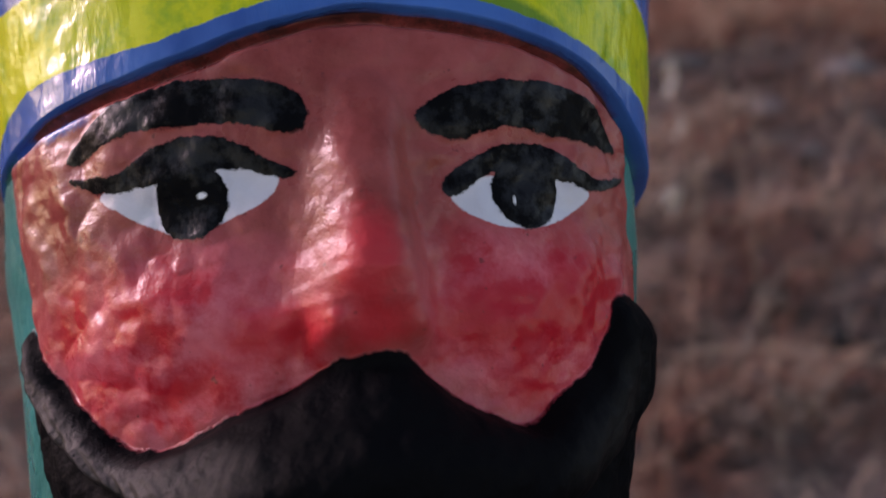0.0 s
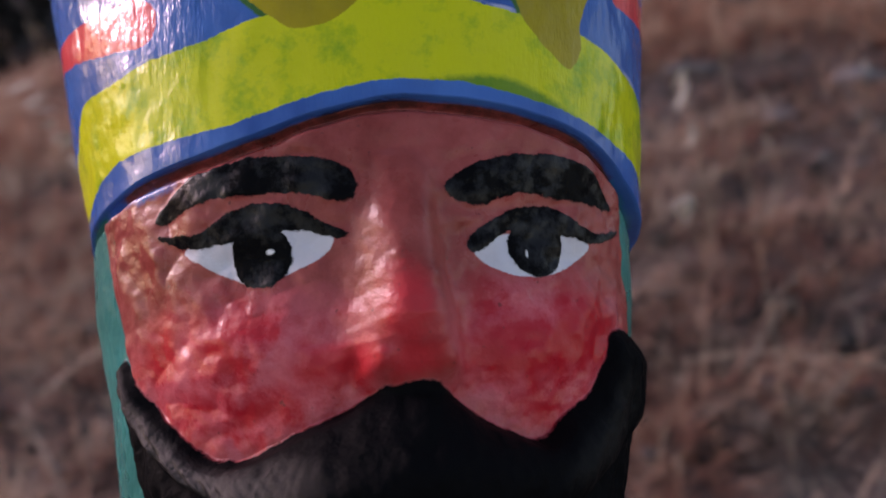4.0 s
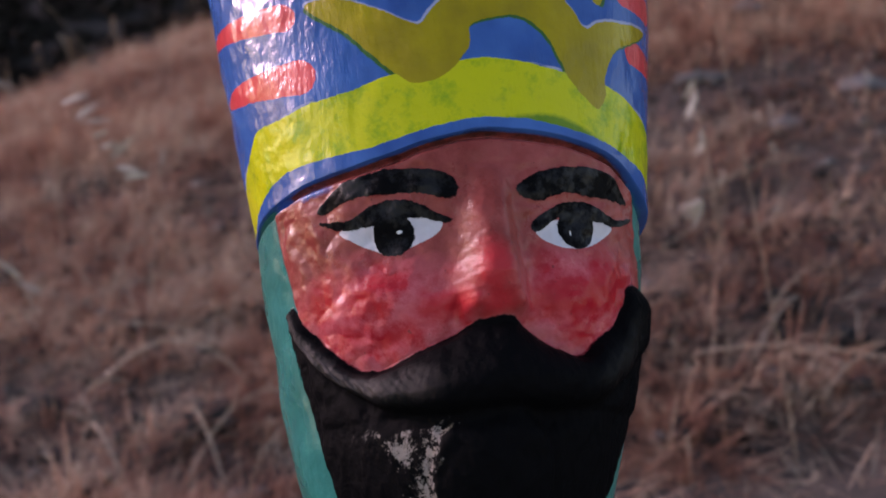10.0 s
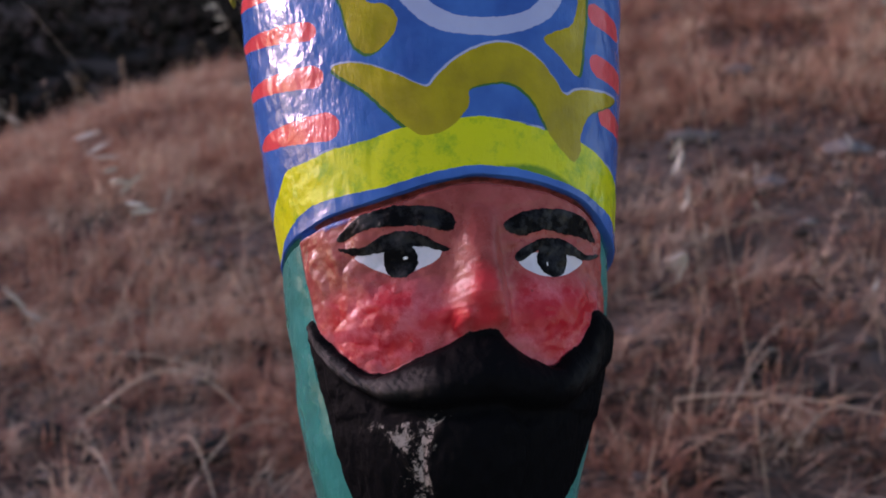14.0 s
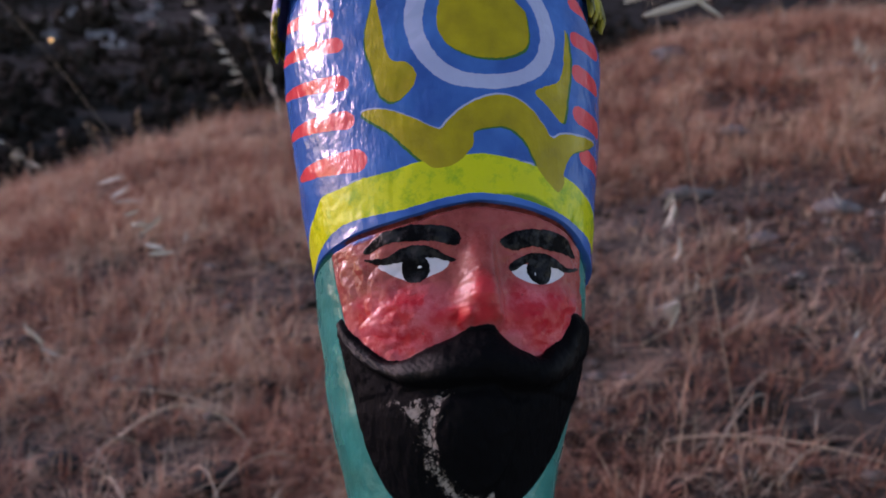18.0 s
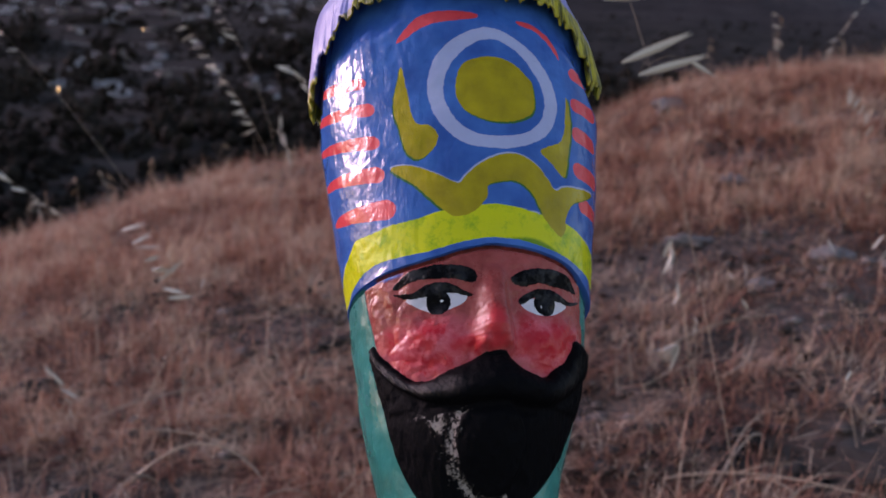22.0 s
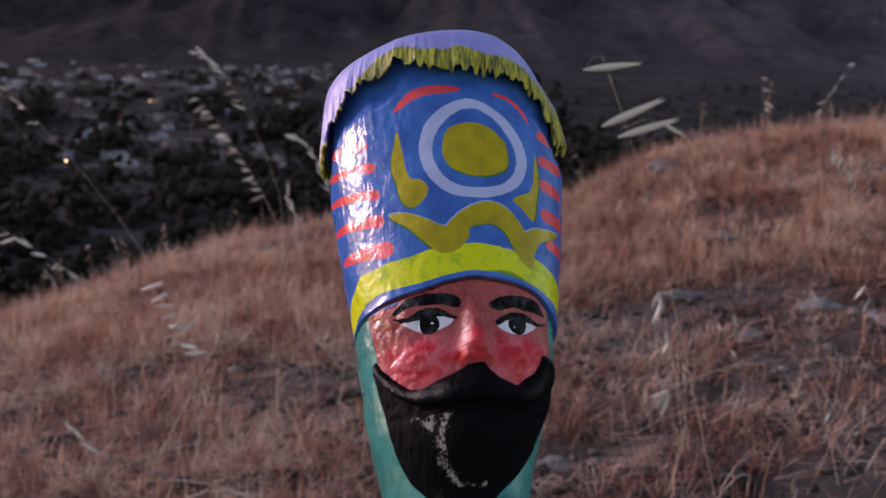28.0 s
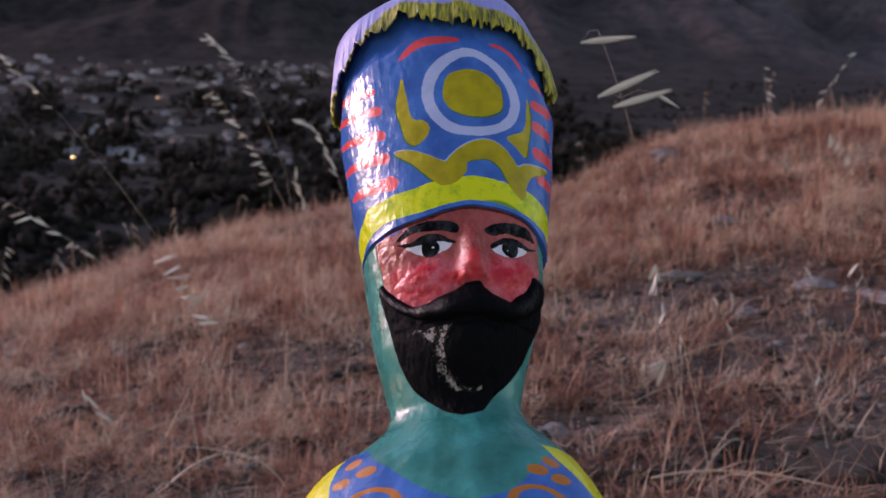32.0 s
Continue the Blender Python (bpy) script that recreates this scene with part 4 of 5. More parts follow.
# ---- oats, sticks and stones on the brow ----
def tube(bm, points, radii, sides=5):
    """A thin tapered tube along points."""
    rings = []
    for k, (p, r) in enumerate(zip(points, radii)):
        d = (Vector(points[min(k + 1, len(points) - 1)]) - Vector(points[max(k - 1, 0)])).normalized()
        a = d.orthogonal().normalized()
        b = d.cross(a)
        rings.append([bm.verts.new(Vector(p) + r * (math.cos(6.2832 * j / sides) * a + math.sin(6.2832 * j / sides) * b)) for j in range(sides)])
    for r0, r1 in zip(rings, rings[1:]):
        for j in range(sides):
            bm.faces.new((r0[j], r0[(j + 1) % sides], r1[(j + 1) % sides], r1[j]))
    bm.faces.new(rings[0][::-1])
    bm.faces.new(rings[-1])
    return bm


def curve_through(a, b, c, steps=12):
    """Points on the smooth arc from a by b to c."""
    a, b, c = Vector(a), Vector(b), Vector(c)
    m = 2 * b - (a + c) / 2
    return [(1 - t) ** 2 * a + 2 * t * (1 - t) * m + t * t * c for t in (k / steps for k in range(steps + 1))]


def husk_mesh(name, material):
    """An empty oat spikelet, 1 long: two slim pointed glumes that part at the tip, hanging down -z."""
    bm = bmesh.new()
    for way in (-1, 1):
        rows = []
        for k in range(7):
            t = k / 6
            half = 0.125 * math.sin(math.pi * min(1, 0.10 + t ** 0.85 * 0.90)) ** 1.15
            x = way * (0.02 + 0.10 * t * t)
            rows.append([bm.verts.new((x + way * 0.05 * math.cos(s) * half / 0.125, half * math.sin(s), -t)) for s in (-1.5, -0.75, 0, 0.75, 1.5)])
        for r0, r1 in zip(rows, rows[1:]):
            for j in range(4):
                bm.faces.new((r0[j], r0[j + 1], r1[j + 1], r1[j]))
    me = bpy.data.meshes.new(name)
    bm.to_mesh(me)
    bm.free()
    me.shade_smooth()
    me.materials.append(material)
    return me


HUSK, HUSK_BROWN = husk_mesh("spikelet", M_OAT), husk_mesh("spikelet_brown", M_HUSK_DARK)


def oat_stalk(label, root, knee, tip, count, size, start=0.45, toward=(1, 0.2, -0.3), seed=0, husk=HUSK, thick=0.0011):
    """A dry oat: one bent stem, rooted in the ground, with hanging spikelets on its upper part."""
    rng = random.Random(seed)
    base = new("wild_oat")
    foot = Vector(root)
    foot.z = float(height(root[0], root[1])) - 0.01
    base.location = foot
    line = curve_through(root, knee, tip)
    if root[2] - foot.z > 0.03:
        line = curve_through(foot, (Vector(foot) * 0.5 + Vector(root) * 0.5) + Vector((0.012, 0.01, 0)), root, 6)[:-1] + line
    n = len(line)
    bm = tube(bmesh.new(), [p - foot for p in line], [thick * (1 - 0.7 * k / (n - 1)) for k in range(n)])
    part("stem", bm, M_STEM, base)
    for k in range(count):
        t = min(1.0, start + (1 - start) * (k + 0.9 * rng.random()) / max(1, count - 0.5))
        p = line[-13 + min(12, int(t * 12))].lerp(line[-13 + min(12, int(t * 12) + 1)], (t * 12) % 1) if t < 1 else line[-1]
        d = Vector(toward) + Vector((rng.uniform(-0.35, 0.35), rng.uniform(-0.5, 0.5), rng.uniform(-0.45, 0.35)))
        turn = d.to_track_quat("-Z", "X").to_matrix().to_4x4() @ Matrix.Rotation(rng.uniform(0, 3.14), 4, "Z")
        ob = new("spikelet", husk)
        ob.parent = base
        ob.matrix_basis = Matrix.Translation(p - foot) @ turn @ Matrix.Diagonal((size * 0.6, size * 0.6, size * rng.uniform(0.6, 1.15), 1))
    return tagged(base, label, "wild oat", "wild oats on the slope")


PALE = "dry wild oat with pale papery spikelets on a thin stem"
oat_stalk(PALE, (-0.449, 1.2, 0.300), (-0.470, 1.2, 0.352), (-0.527, 1.2, 0.424), 9, 0.042, 0.28, (0.85, 0.1, 0.32), 1, thick=0.0006)
oat_stalk(PALE, (-0.560, 2.4, 0.45), (-0.655, 2.4, 0.625), (-0.785, 2.4, 0.80), 15, 0.044, 0.22, (-0.9, 0.1, 0.10), 2)
oat_stalk(PALE, (-0.575, 2.45, 0.55), (-0.690, 2.45, 0.815), (-0.795, 2.45, 0.925), 12, 0.044, 0.40, (-0.85, 0.1, 0.12), 32, thick=0.0007)
oat_stalk(PALE, (-0.53, 2.5, 0.40), (-0.535, 2.5, 0.47), (-0.56, 2.5, 0.54), 6, 0.04, 0.35, (-0.3, 0.1, 0.7), 3)
oat_stalk(PALE, (-0.751, 2.1, 0.289), (-0.965, 2.1, 0.578), (-1.207, 2.1, 0.83), 6, 0.042, 0.75, (-0.8, 0.2, 0.35), 4, thick=0.0008)
oat_stalk(PALE, (-0.766, 1.7, 0.332), (-0.869, 1.7, 0.412), (-1.038, 1.7, 0.508), 11, 0.042, 0.28, (-0.85, 0.1, -0.02), 5, thick=0.0009)
oat_stalk(PALE, (-0.365, 2.3, 0.398), (-0.421, 2.3, 0.591), (-0.497, 2.3, 0.701), 11, 0.04, 0.35, (-0.55, 0.1, 0.5), 6)
FOLDED = "dry oat stalk with folded pale leaves and split husks"
oat_stalk(FOLDED, (0.317, 1.18, 0.122), (0.296, 1.18, 0.285), (0.263, 1.18, 0.446), 4, 0.042, 0.93, (-0.35, 0.1, -0.9), 7, thick=0.0013)
oat_stalk(FOLDED, (0.312, 1.19, 0.13), (0.298, 1.19, 0.215), (0.281, 1.18, 0.299), 7, 0.040, 0.93, (-0.5, 0.1, -0.35), 27, thick=0.0013)
oat_stalk("slim straw-coloured stalk leaning across the grass", (0.300, 1.20, 0.14), (0.312, 1.20, 0.24), (0.305, 1.20, 0.335), 2, 0.022, 0.93, (0.4, 0.1, -0.6), 28, thick=0.0012)
oat_stalk("slim straw-coloured stalk leaning across the grass", (0.325, 1.17, 0.14), (0.305, 1.17, 0.26), (0.272, 1.17, 0.39), 2, 0.028, 0.9, (-0.3, 0.1, -0.8), 29, thick=0.0011)
oat_stalk("arched dry oat with split husks over grey soil", (0.52, 1.6, 0.25), (0.47, 1.6, 0.36), (0.50, 1.6, 0.27), 4, 0.030, 0.45, (0.3, 0.1, -0.9), 33, thick=0.0008)
oat_stalk("dry oat with drooping pale husks on the slope", (0.89, 2.1, 0.42), (0.86, 2.1, 0.60), (0.80, 2.1, 0.69), 7, 0.036, 0.5, (-0.3, 0.1, -0.9), 34, thick=0.0009)
oat_stalk("tall bare straw-coloured oat stem with few husks", (0.597, 1.5, 0.231), (0.594, 1.5, 0.33), (0.580, 1.5, 0.425), 1, 0.030, 0.95, (0.4, 0.1, -0.8), 9, thick=0.0013)
oat_stalk("tall bare straw-coloured oat stem with few husks", (0.715, 1.5, 0.205), (0.712, 1.5, 0.32), (0.675, 1.5, 0.43), 2, 0.028, 0.85, (-0.4, 0.1, -0.8), 10, thick=0.0013)
oat_stalk("low dry oat with pale split husks near the soil", (0.437, 1.4, 0.29), (0.416, 1.4, 0.339), (0.389, 1.4, 0.383), 2, 0.022, 0.2, (0.5, 0.1, -0.7), 16, thick=0.0008)
oat_stalk("thin dry stalk leaning over dark soil", (0.492, 1.0, 0.147), (0.472, 1.0, 0.234), (0.454, 1.0, 0.304), 1, 0.02, 0.95, (0.3, 0.1, 0.8), 17, thick=0.0012)
oat_stalk(PALE, (1.058, 3.6, 0.74), (1.028, 3.6, 0.846), (1.004, 3.6, 0.994), 7, 0.042, 0.2, (0.7, 0.1, -0.3), 11)
oat_stalk(PALE, (1.201, 3.6, 0.764), (1.246, 3.6, 0.914), (1.343, 3.6, 1.053), 7, 0.042, 0.25, (-0.6, 0.1, -0.5), 12)
oat_stalk("low dry oat with pale split husks near the soil", (-0.642, 1.3, 0.095), (-0.657, 1.3, 0.144), (-0.686, 1.3, 0.192), 6, 0.036, 0.1, (0.45, 0.1, -0.8), 13)
oat_stalk("slim straw-coloured stalk leaning across the grass", (-0.554, 1.25, 0.063), (-0.484, 1.25, 0.208), (-0.416, 1.25, 0.346), 1, 0.03, 0.95, (0.1, 0.1, 0.9), 14, thick=0.0015)


def oat_spray(label, stem, glumes):
    """A near, thin oat whose few long glumes hang apart on hair-fine stalks."""
    base = new("wild_oat")
    foot = Vector((stem[0][0], stem[0][1], float(height(*stem[0][:2])) - 0.01))
    base.location = foot
    line = curve_through(foot, stem[1], stem[2], 16)
    part("stem", tube(bmesh.new(), [p - foot for p in line], [0.0007 - 0.00003 * k for k in range(17)], 5), M_STEM, base)
    for a, b in glumes:
        a, b = Vector(a), Vector(b)
        near = min(line, key=lambda p: (p - a).length + (0.2 if p.z > a.z + 0.02 else 0))
        part("pedicel", tube(bmesh.new(), [near - foot, (near + a) / 2 - foot + Vector((0, 0, 0.006)), a - foot], [0.0003, 0.00025, 0.0002], 4), M_STEM, base)
        ob = new("spikelet", HUSK)
        ob.parent = base
        n = (b - a).length
        ob.matrix_basis = Matrix.Translation(a - foot) @ (b - a).to_track_quat("-Z", "X").to_matrix().to_4x4() @ Matrix.Rotation(1.2, 4, "Z") @ Matrix.Diagonal((n * 0.5, n * 0.46, n, 1))
    return tagged(base, label, "wild oat", "wild oats on the slope")


oat_spray("dry wild oat with long pale glumes spread sideways", ((0.30, 0.78, 0.1), (0.205, 0.76, 0.5), (0.125, 0.75, 0.74)),
          (((0.106, 0.75, 0.726), (0.168, 0.75, 0.734)), ((0.127, 0.75, 0.667), (0.193, 0.75, 0.698)), ((0.144, 0.75, 0.656), (0.209, 0.75, 0.677)), ((0.188, 0.75, 0.673), (0.219, 0.76, 0.657))))
_rng = random.Random(31)
for _k in range(26):
    _x, _y = _rng.uniform(-1.9, 1.9), _rng.uniform(2.2, 4.0)
    _z, _h, _l = float(height(_x, _y)), _rng.uniform(0.12, 0.24), _rng.uniform(-0.05, 0.05)
    oat_stalk("short brown oat with small husks in dry grass", (_x, _y, _z), (_x + _l * 0.4, _y, _z + _h * 0.6), (_x + _l, _y, _z + _h), _rng.randint(2, 5), 0.03, 0.5,
              (_rng.choice((-0.6, 0.6)), 0.1, -0.6), 40 + _k, HUSK if _k % 3 == 0 else HUSK_BROWN, 0.0009)


def fallen_stem(label, a, b, thick, seed, arch=0.012):
    rng = random.Random(seed)
    a, b = Vector(a), Vector(b)
    a.z, b.z = float(height(a.x, a.y)) + 0.014, float(height(b.x, b.y)) + 0.02
    thick *= 0.95
    mid = (a + b) / 2 + Vector((rng.uniform(-0.01, 0.01), rng.uniform(-0.02, 0.02), arch))
    pts = curve_through((0, 0, 0), mid - a, b - a, 10)
    base = new("fallen_stem")
    base.location = a
    part("stem", tube(bmesh.new(), pts, [thick * (1 - 0.04 * k) for k in range(11)], 6), M_STEM, base)
    for k in (4, 7):
        d = (pts[k + 1] - pts[k]).normalized()
        tip = pts[k] + d * 0.05 + Vector((rng.uniform(-0.02, 0.02), rng.uniform(-0.02, 0.02), 0.02))
        part("twig", tube(bmesh.new(), [pts[k], (pts[k] + tip) / 2 + Vector((0, 0, 0.004)), tip], [thick * 0.5, thick * 0.35, thick * 0.15], 5), M_STEM, base)
    return tagged(base, label, "dry stem", "fallen stems")


fallen_stem("long pale dry stem lying on bare soil", (0.236, 0.975, 0), (0.455, 0.866, 0), 0.0020, 1)
fallen_stem("forked pale dry stem leaning on the soil", (0.382, 1.078, 0), (0.288, 0.93, 0), 0.0019, 2, 0.02)
fallen_stem("thin pale dry stem lying on grey soil", (0.245, 1.25, 0), (0.45, 1.36, 0), 0.0015, 21)
fallen_stem("short pale dry stem lying on grey soil", (0.36, 1.245, 0), (0.415, 1.295, 0), 0.0018, 22)
fallen_stem("dry pale stem leaning among weeds", (0.31, 1.0, 0), (0.385, 1.085, 0), 0.0016, 23, 0.03)
fallen_stem("thin dry stem lying across the soil", (0.300, 1.381, 0.205), (0.50, 1.475, 0.245), 0.0018, 3)
fallen_stem("thin dry stem lying across the soil", (-0.60, 1.28, 0.09), (-0.42, 1.36, 0.12), 0.0020, 4)
fallen_stem("bent pale stem arched over matted grass", (-0.33, 1.15, 0.10), (-0.55, 1.22, 0.11), 0.0018, 5)
fallen_stem("bent pale stem arched over a dark hollow", (-0.47, 1.05, 0), (-0.265, 1.0, 0), 0.0022, 6, 0.055)
fallen_stem("bent pale stem arched over a dark hollow", (-0.43, 1.07, 0), (-0.46, 0.98, 0), 0.0020, 7, 0.03)
fallen_stem("dry stem lying in matted grass", (-0.30, 0.86, 0), (-0.20, 0.95, 0), 0.0016, 8, 0.03)
fallen_stem("dry stem lying in matted grass", (-0.36, 0.84, 0), (-0.44, 0.95, 0), 0.0018, 9, 0.035)
fallen_stem("dry stem lying in matted grass", (-0.25, 0.82, 0), (-0.33, 0.95, 0), 0.0014, 10, 0.04)
fallen_stem("short dry stem lying on bare soil", (0.34, 0.86, 0), (0.42, 0.92, 0), 0.0016, 11, 0.02)
fallen_stem("short dry stem lying on bare soil", (0.30, 0.95, 0), (0.37, 0.88, 0), 0.0016, 12, 0.02)


def rock(label, x, y, size, material, seed, sink=0.35):
    """A weathered, faceted stone, half sunk in the soil."""
    bm = bmesh.new()
    bmesh.ops.create_icosphere(bm, subdivisions=4, radius=1)
    for v in bm.verts:
        p = v.co.normalized()
        q = p * 1.7 + Vector((seed * 3.1, seed, 0))
        cell = noise.cell_vector(q * 0.9)
        r = 0.80 + 0.34 * noise.noise(q) + 0.16 * noise.noise(q * 3) + 0.07 * noise.noise(q * 9) + 0.16 * cell.x
        v.co = Vector((p.x * size[0], p.y * size[1], p.z * size[2])) * r
    me = bpy.data.meshes.new("rock")
    bm.to_mesh(me)
    bm.free()
    me.shade_smooth()
    me.materials.append(material)
    ob = new("rock", me)
    ob.matrix_world = pose(x, y, float(height(x, y)) + size[2] * (0.5 - sink), 0, 0, seed * 37)
    return tagged(ob, label, "rock", "rocks on the slope")


rock("rounded grey stone half sunk in dry soil", 0.112, 1.16, (0.028, 0.024, 0.022), M_ROCK, 1)
rock("small grey stone beside dry grass", 0.142, 1.21, (0.018, 0.017, 0.015), M_ROCK, 2)
rock("flat pale ledge of weathered stone in the slope", 0.79, 1.61, (0.13, 0.04, 0.020), M_ROCK, 3, 0.55)
rock("flat bluish-grey stone in the slope", 0.69, 1.78, (0.055, 0.035, 0.018), M_ROCK, 4, 0.45)
rock("flat grey stone among dry grass", 0.45, 1.99, (0.07, 0.03, 0.016), M_ROCK, 5, 0.45)
rock("flat grey stone among dry grass", 0.62, 2.33, (0.05, 0.04, 0.02), M_ROCK, 6, 0.45)
rock("pale stone near the brow of the hill", 0.62, 3.35, (0.10, 0.07, 0.045), M_ROCK, 7, 0.4)
# Stands in for a shaded cavity by its near-black colour.
rock("crumbled earth bank, near-black for the shade of a hollow", 0.515, 0.965, (0.10, 0.06, 0.045), M_SHADE_EARTH, 8, 0.4)
rock("dark broken lump of earth on bare soil", 0.41, 1.0, (0.035, 0.03, 0.022), M_SHADE_EARTH, 11, 0.4)
rock("dark broken lump of earth on bare soil", 0.36, 1.08, (0.025, 0.025, 0.018), M_SHADE_EARTH, 12, 0.4)
rock("small pale stone on bare soil", 0.52, 1.66, (0.03, 0.022, 0.014), M_ROCK, 13, 0.45)
rock("dark clod of earth in dry grass", -0.75, 1.42, (0.05, 0.04, 0.03), M_SHADE_EARTH, 9, 0.4)
rock("dark clod of earth in dry grass", -0.25, 1.55, (0.06, 0.04, 0.03), M_SHADE_EARTH, 10, 0.5)
# Added lumps, near-black to carry the shade of the hollows.
rock("added clod of earth, near-black for the shade of its hollow", -0.29, 0.95, (0.04, 0.03, 0.02), M_SHADE_EARTH, 14, 0.4)
rock("added clod of earth, near-black for the shade of its hollow", -0.52, 1.03, (0.035, 0.03, 0.022), M_SHADE_EARTH, 15, 0.4)


# ---- the valley town ----
ROADS = ((-262.0, -172.0, 596.0, 5.0), (-400.0, -305.0, 958.0, 6.0), (-310.0, -200.0, 1395.0, 8.0), (-470.0, -330.0, 1210.0, 6.0), (-330.0, -215.0, 780.0, 4.5))


def valley_road(x0, x1, y, wide):
    """A pale street across the valley side, laid on the slope."""
    x = np.linspace(x0, x1, 60)
    mid = y + 7.0 * np.sin((x - x0) / 37.0)
    rows = [np.stack([x, mid + o, height(x, mid + o) + 0.25], -1) for o in (-wide / 2, wide / 2)]
    k = np.arange(59)
    me = grid_mesh("road", np.concatenate(rows), np.stack([k, k + 1, k + 61, k + 60], 1), [M_ROAD])
    return tagged(new("road", me), "pale dusty street across the valley side", "road", kind="structure")


for _road in ROADS:
    valley_road(*_road)


_rng = random.Random(8)
_spots = [(-219.0, 600.0)]          # places of the houses
while len(_spots) < 280:
    _y = 640 * (1480 / 640) ** _rng.random() if len(_spots) < 190 else _rng.uniform(1180, 1480)
    _x = _y * _rng.uniform(-0.58, 0.02)
    if all((_x - a) ** 2 + (_y - b) ** 2 > 17 ** 2 for a, b in _spots):
        _spots.append((_x, _y))


def far_woods():
    """Dark trees of the valley and the slopes: clumps of rough leafy lobes, one mesh."""
    rng = np.random.default_rng(12)
    base = bmesh.new()
    bmesh.ops.create_icosphere(base, subdivisions=1, radius=1)
    bv = np.array([v.co[:] for v in base.verts])
    bf = np.array([[v.index for v in f.verts] for f in base.faces])
    base.free()
    vs, fs, count = [], [], 0
    n = 1500
    y = np.where(rng.random(n) < 0.22, rng.uniform(230, 600, n), rng.uniform(560, 1400, n))
    x = y * rng.uniform(-0.62, 0.62, n)
    z = height(x, y)
    clear = np.all([(np.abs(y - r[2]) > 16) | (x < r[0] - 8) | (x > r[1] + 8) for r in ROADS], 0)
    keep = clear & (fbm(x / 70, y / 70, 3, 33) > 0.36) & ((x < 0.06 * y) | (y < 800)) & ((y < 1020) | (rng.random(n) < 0.45))
    spots = np.array(_spots)
    ahead = (np.abs(x[:, None] - spots[:, 0]) < 13) & (y[:, None] - spots[:, 1] < 9) & (y[:, None] - spots[:, 1] > -45)
    keep &= ~ahead.any(1) | (rng.random(n) < 0.5)          # gardens in front of the houses
    for tx, ty, tz in zip(x[keep], y[keep], z[keep]):
        size = rng.uniform(3.5, 7.5) + 4.5 * rng.random() * (560 < ty < 1000)
        if min(abs(tx / ty + 0.4224), abs(tx / ty + 0.3384)) < 0.012 and ty < 1031:
            continue
        for k in range(24):
            o = rng.normal(0, 1, 3) * (0.85, 0.7, 0.55) * size
            r = size * rng.uniform(0.14, 0.46)
            lobe = bv * (0.6 + 0.8 * rng.random((len(bv), 1))) * r
            vs.append(lobe + (tx + o[0], ty + o[1], tz + size * 0.8 + o[2]))
            fs.append(bf + count)
            count += len(bv)
    # low bushes between the trees
    y = rng.uniform(230, 1350, 5200)
    x = y * rng.uniform(-0.62, 0.62, 5200)
    clear = np.all([(np.abs(y - r[2]) > 13) | (x < r[0]) | (x > r[1]) for r in ROADS], 0)
    keep = clear & (fbm(x / 45 + 9, y / 45, 3, 37) > 0.42)
    for tx, ty, tz in zip(x[keep], y[keep], height(x[keep], y[keep])):
        for k in range(4):
            o, r = rng.normal(0, 1.3, 3) * (1, 1, 0.3), rng.uniform(0.5, 1.7)
            vs.append(bv * (0.6 + 0.8 * rng.random((len(bv), 1))) * r + (tx + o[0], ty + o[1], tz + 0.6 + o[2]))
            fs.append(bf + count)
            count += len(bv)
    me = grid_mesh("far_woods", np.concatenate(vs), np.concatenate(fs), [M_TREES])
    me.shade_smooth()
    return tagged(new("far_woods", me), "dark evergreen trees and scrub across the valley", "trees", kind="stuff")


far_woods()


def box(bm, x0, x1, y0, y1, z0, z1):
    c = [bm.verts.new(p) for p in ((x0, y0, z0), (x1, y0, z0), (x1, y1, z0), (x0, y1, z0), (x0, y0, z1), (x1, y0, z1), (x1, y1, z1), (x0, y1, z1))]
    for f in ((3, 2, 1, 0), (4, 5, 6, 7), (0, 1, 5, 4), (1, 2, 6, 5), (2, 3, 7, 6), (3, 0, 4, 7)):
        bm.faces.new([c[i] for i in f])
    return bm


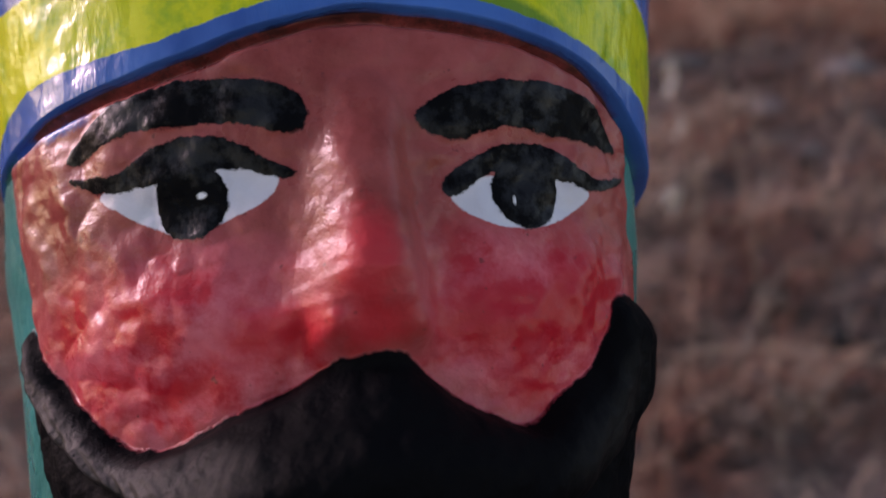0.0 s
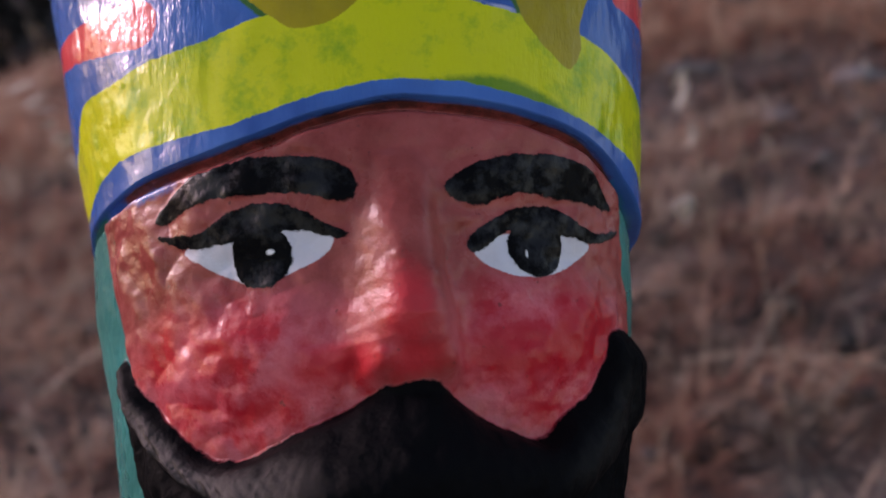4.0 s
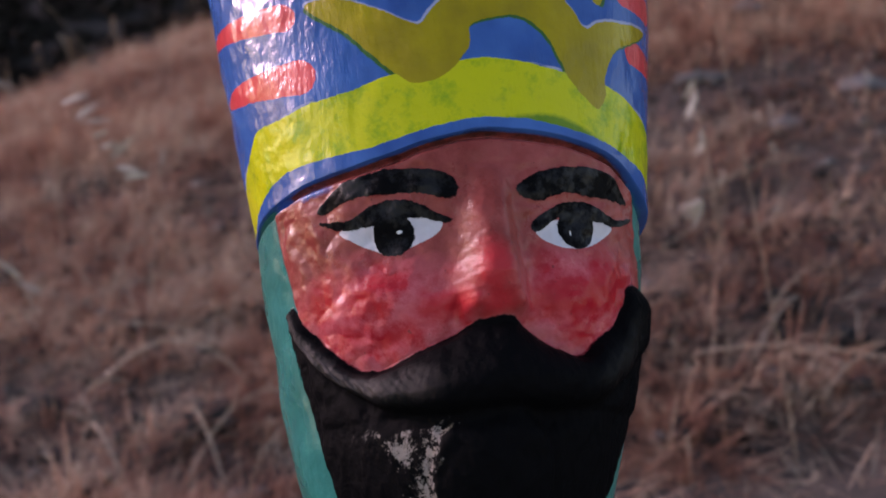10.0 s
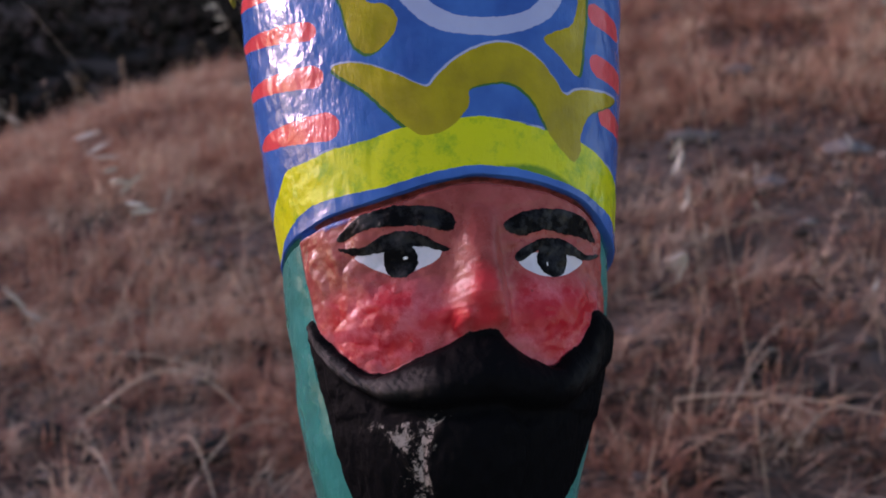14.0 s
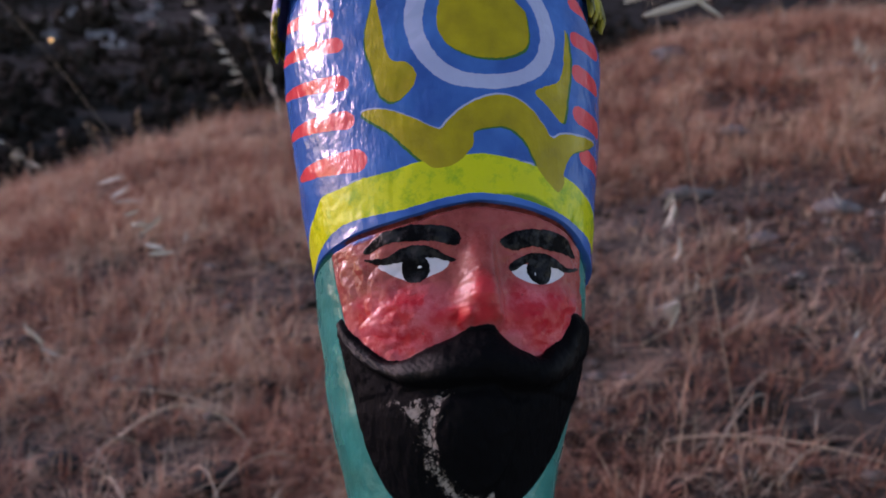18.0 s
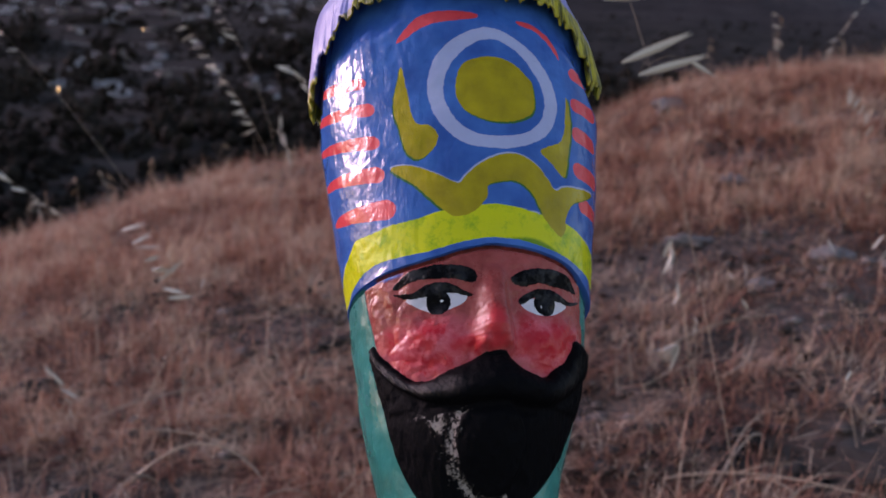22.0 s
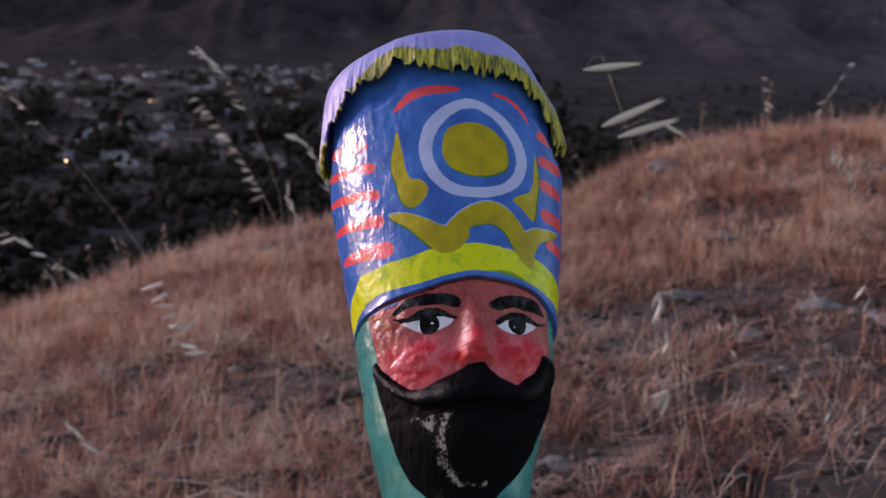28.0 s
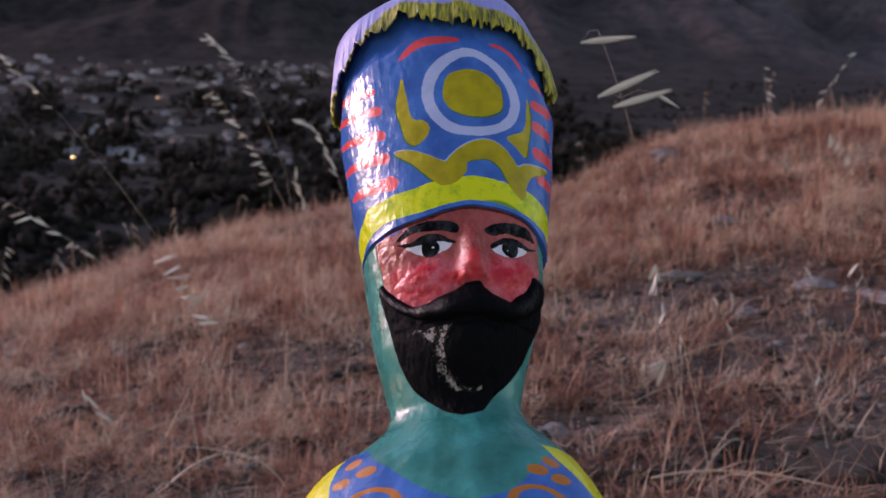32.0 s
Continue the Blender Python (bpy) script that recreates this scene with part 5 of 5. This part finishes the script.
def house(label, w, d, h, wall, roof):
    """A low suburban house: walls, a hipped roof with eaves, windows and a door on the front."""
    base = new("house")
    part("wall", box(bmesh.new(), -w / 2, w / 2, -d / 2, d / 2, -2.5, h), wall, base)
    bm = bmesh.new()
    e, t = 0.7, h + d * 0.22
    low = [bm.verts.new(p) for p in ((-w / 2 - e, -d / 2 - e, h), (w / 2 + e, -d / 2 - e, h), (w / 2 + e, d / 2 + e, h), (-w / 2 - e, d / 2 + e, h))]
    top = [bm.verts.new(p) for p in ((-w / 2 + d * 0.4, 0, t), (w / 2 - d * 0.4, 0, t))]
    for f in ((low[0], low[1], top[1], top[0]), (low[1], low[2], top[1]), (low[2], low[3], top[0], top[1]), (low[3], low[0], top[0]), low[::-1]):
        bm.faces.new(f)
    part("roof", bm, roof, base).data.shade_flat()
    for k in range(3):
        x = -w / 2 + w * (k + 0.7) / 3.4
        part("window", box(bmesh.new(), x - 0.8, x + 0.8, -d / 2 - 0.06, -d / 2 + 0.1, 0.9, 2.2), M_PANE, base)
    part("door", box(bmesh.new(), w * 0.36, w * 0.36 + 1.0, -d / 2 - 0.06, -d / 2 + 0.1, 0, 2.1), M_PANE, base)
    return tagged(base, label, "house", "houses of the valley town")


KINDS = [house("white low house with a pale roof among trees", 8.5, 6, 2.7, M_WALL, M_ROOF_PALE), house("white house with a dark tiled roof", 7, 5.5, 2.6, M_WALL, M_ROOF),
         house("tan house with a dark tiled roof", 9, 6, 2.7, M_WALL_TAN, M_ROOF), house("long pale flat building among trees", 16, 6, 2.8, M_WALL, M_ROOF_PALE)]
for _k, (_x, _y) in enumerate(_spots):
    _m = pose(_x, _y, float(height(_x, _y)) + 0.6, 0, 0, _rng.uniform(-30, 30) * (_k > 0))
    _kind = KINDS[_rng.choice((0, 1, 1, 2, 2, 2, 3))] if _k >= 4 else KINDS[3 - _k]
    if _k < 4:
        _kind.matrix_world = _m
    else:
        copy_thing(_kind, _m)


def street_lamp(x, y, z):
    base = new("street_lamp")
    g = float(height(x, y))
    base.location = (x, y, g)
    part("pole", tube(bmesh.new(), [(0, 0, -0.5), (0, 0, z - g - 0.4), (0, -0.8, z - g)], [0.14, 0.10, 0.07], 8), M_POLE, base)
    bm = bmesh.new()
    bmesh.ops.create_uvsphere(bm, u_segments=12, v_segments=8, radius=0.5)
    for v in bm.verts:
        v.co = v.co + Vector((0, -1.0, z - g))
    part("lamp", bm, M_LAMP, base, "glowing orange lamp head")
    return tagged(base, "tall street lamp glowing orange in the dusk", "street lamp", "lit street lamps")


street_lamp(-231.5, 548.0, 2.69)
street_lamp(-348.9, 1031.0, 66.68)
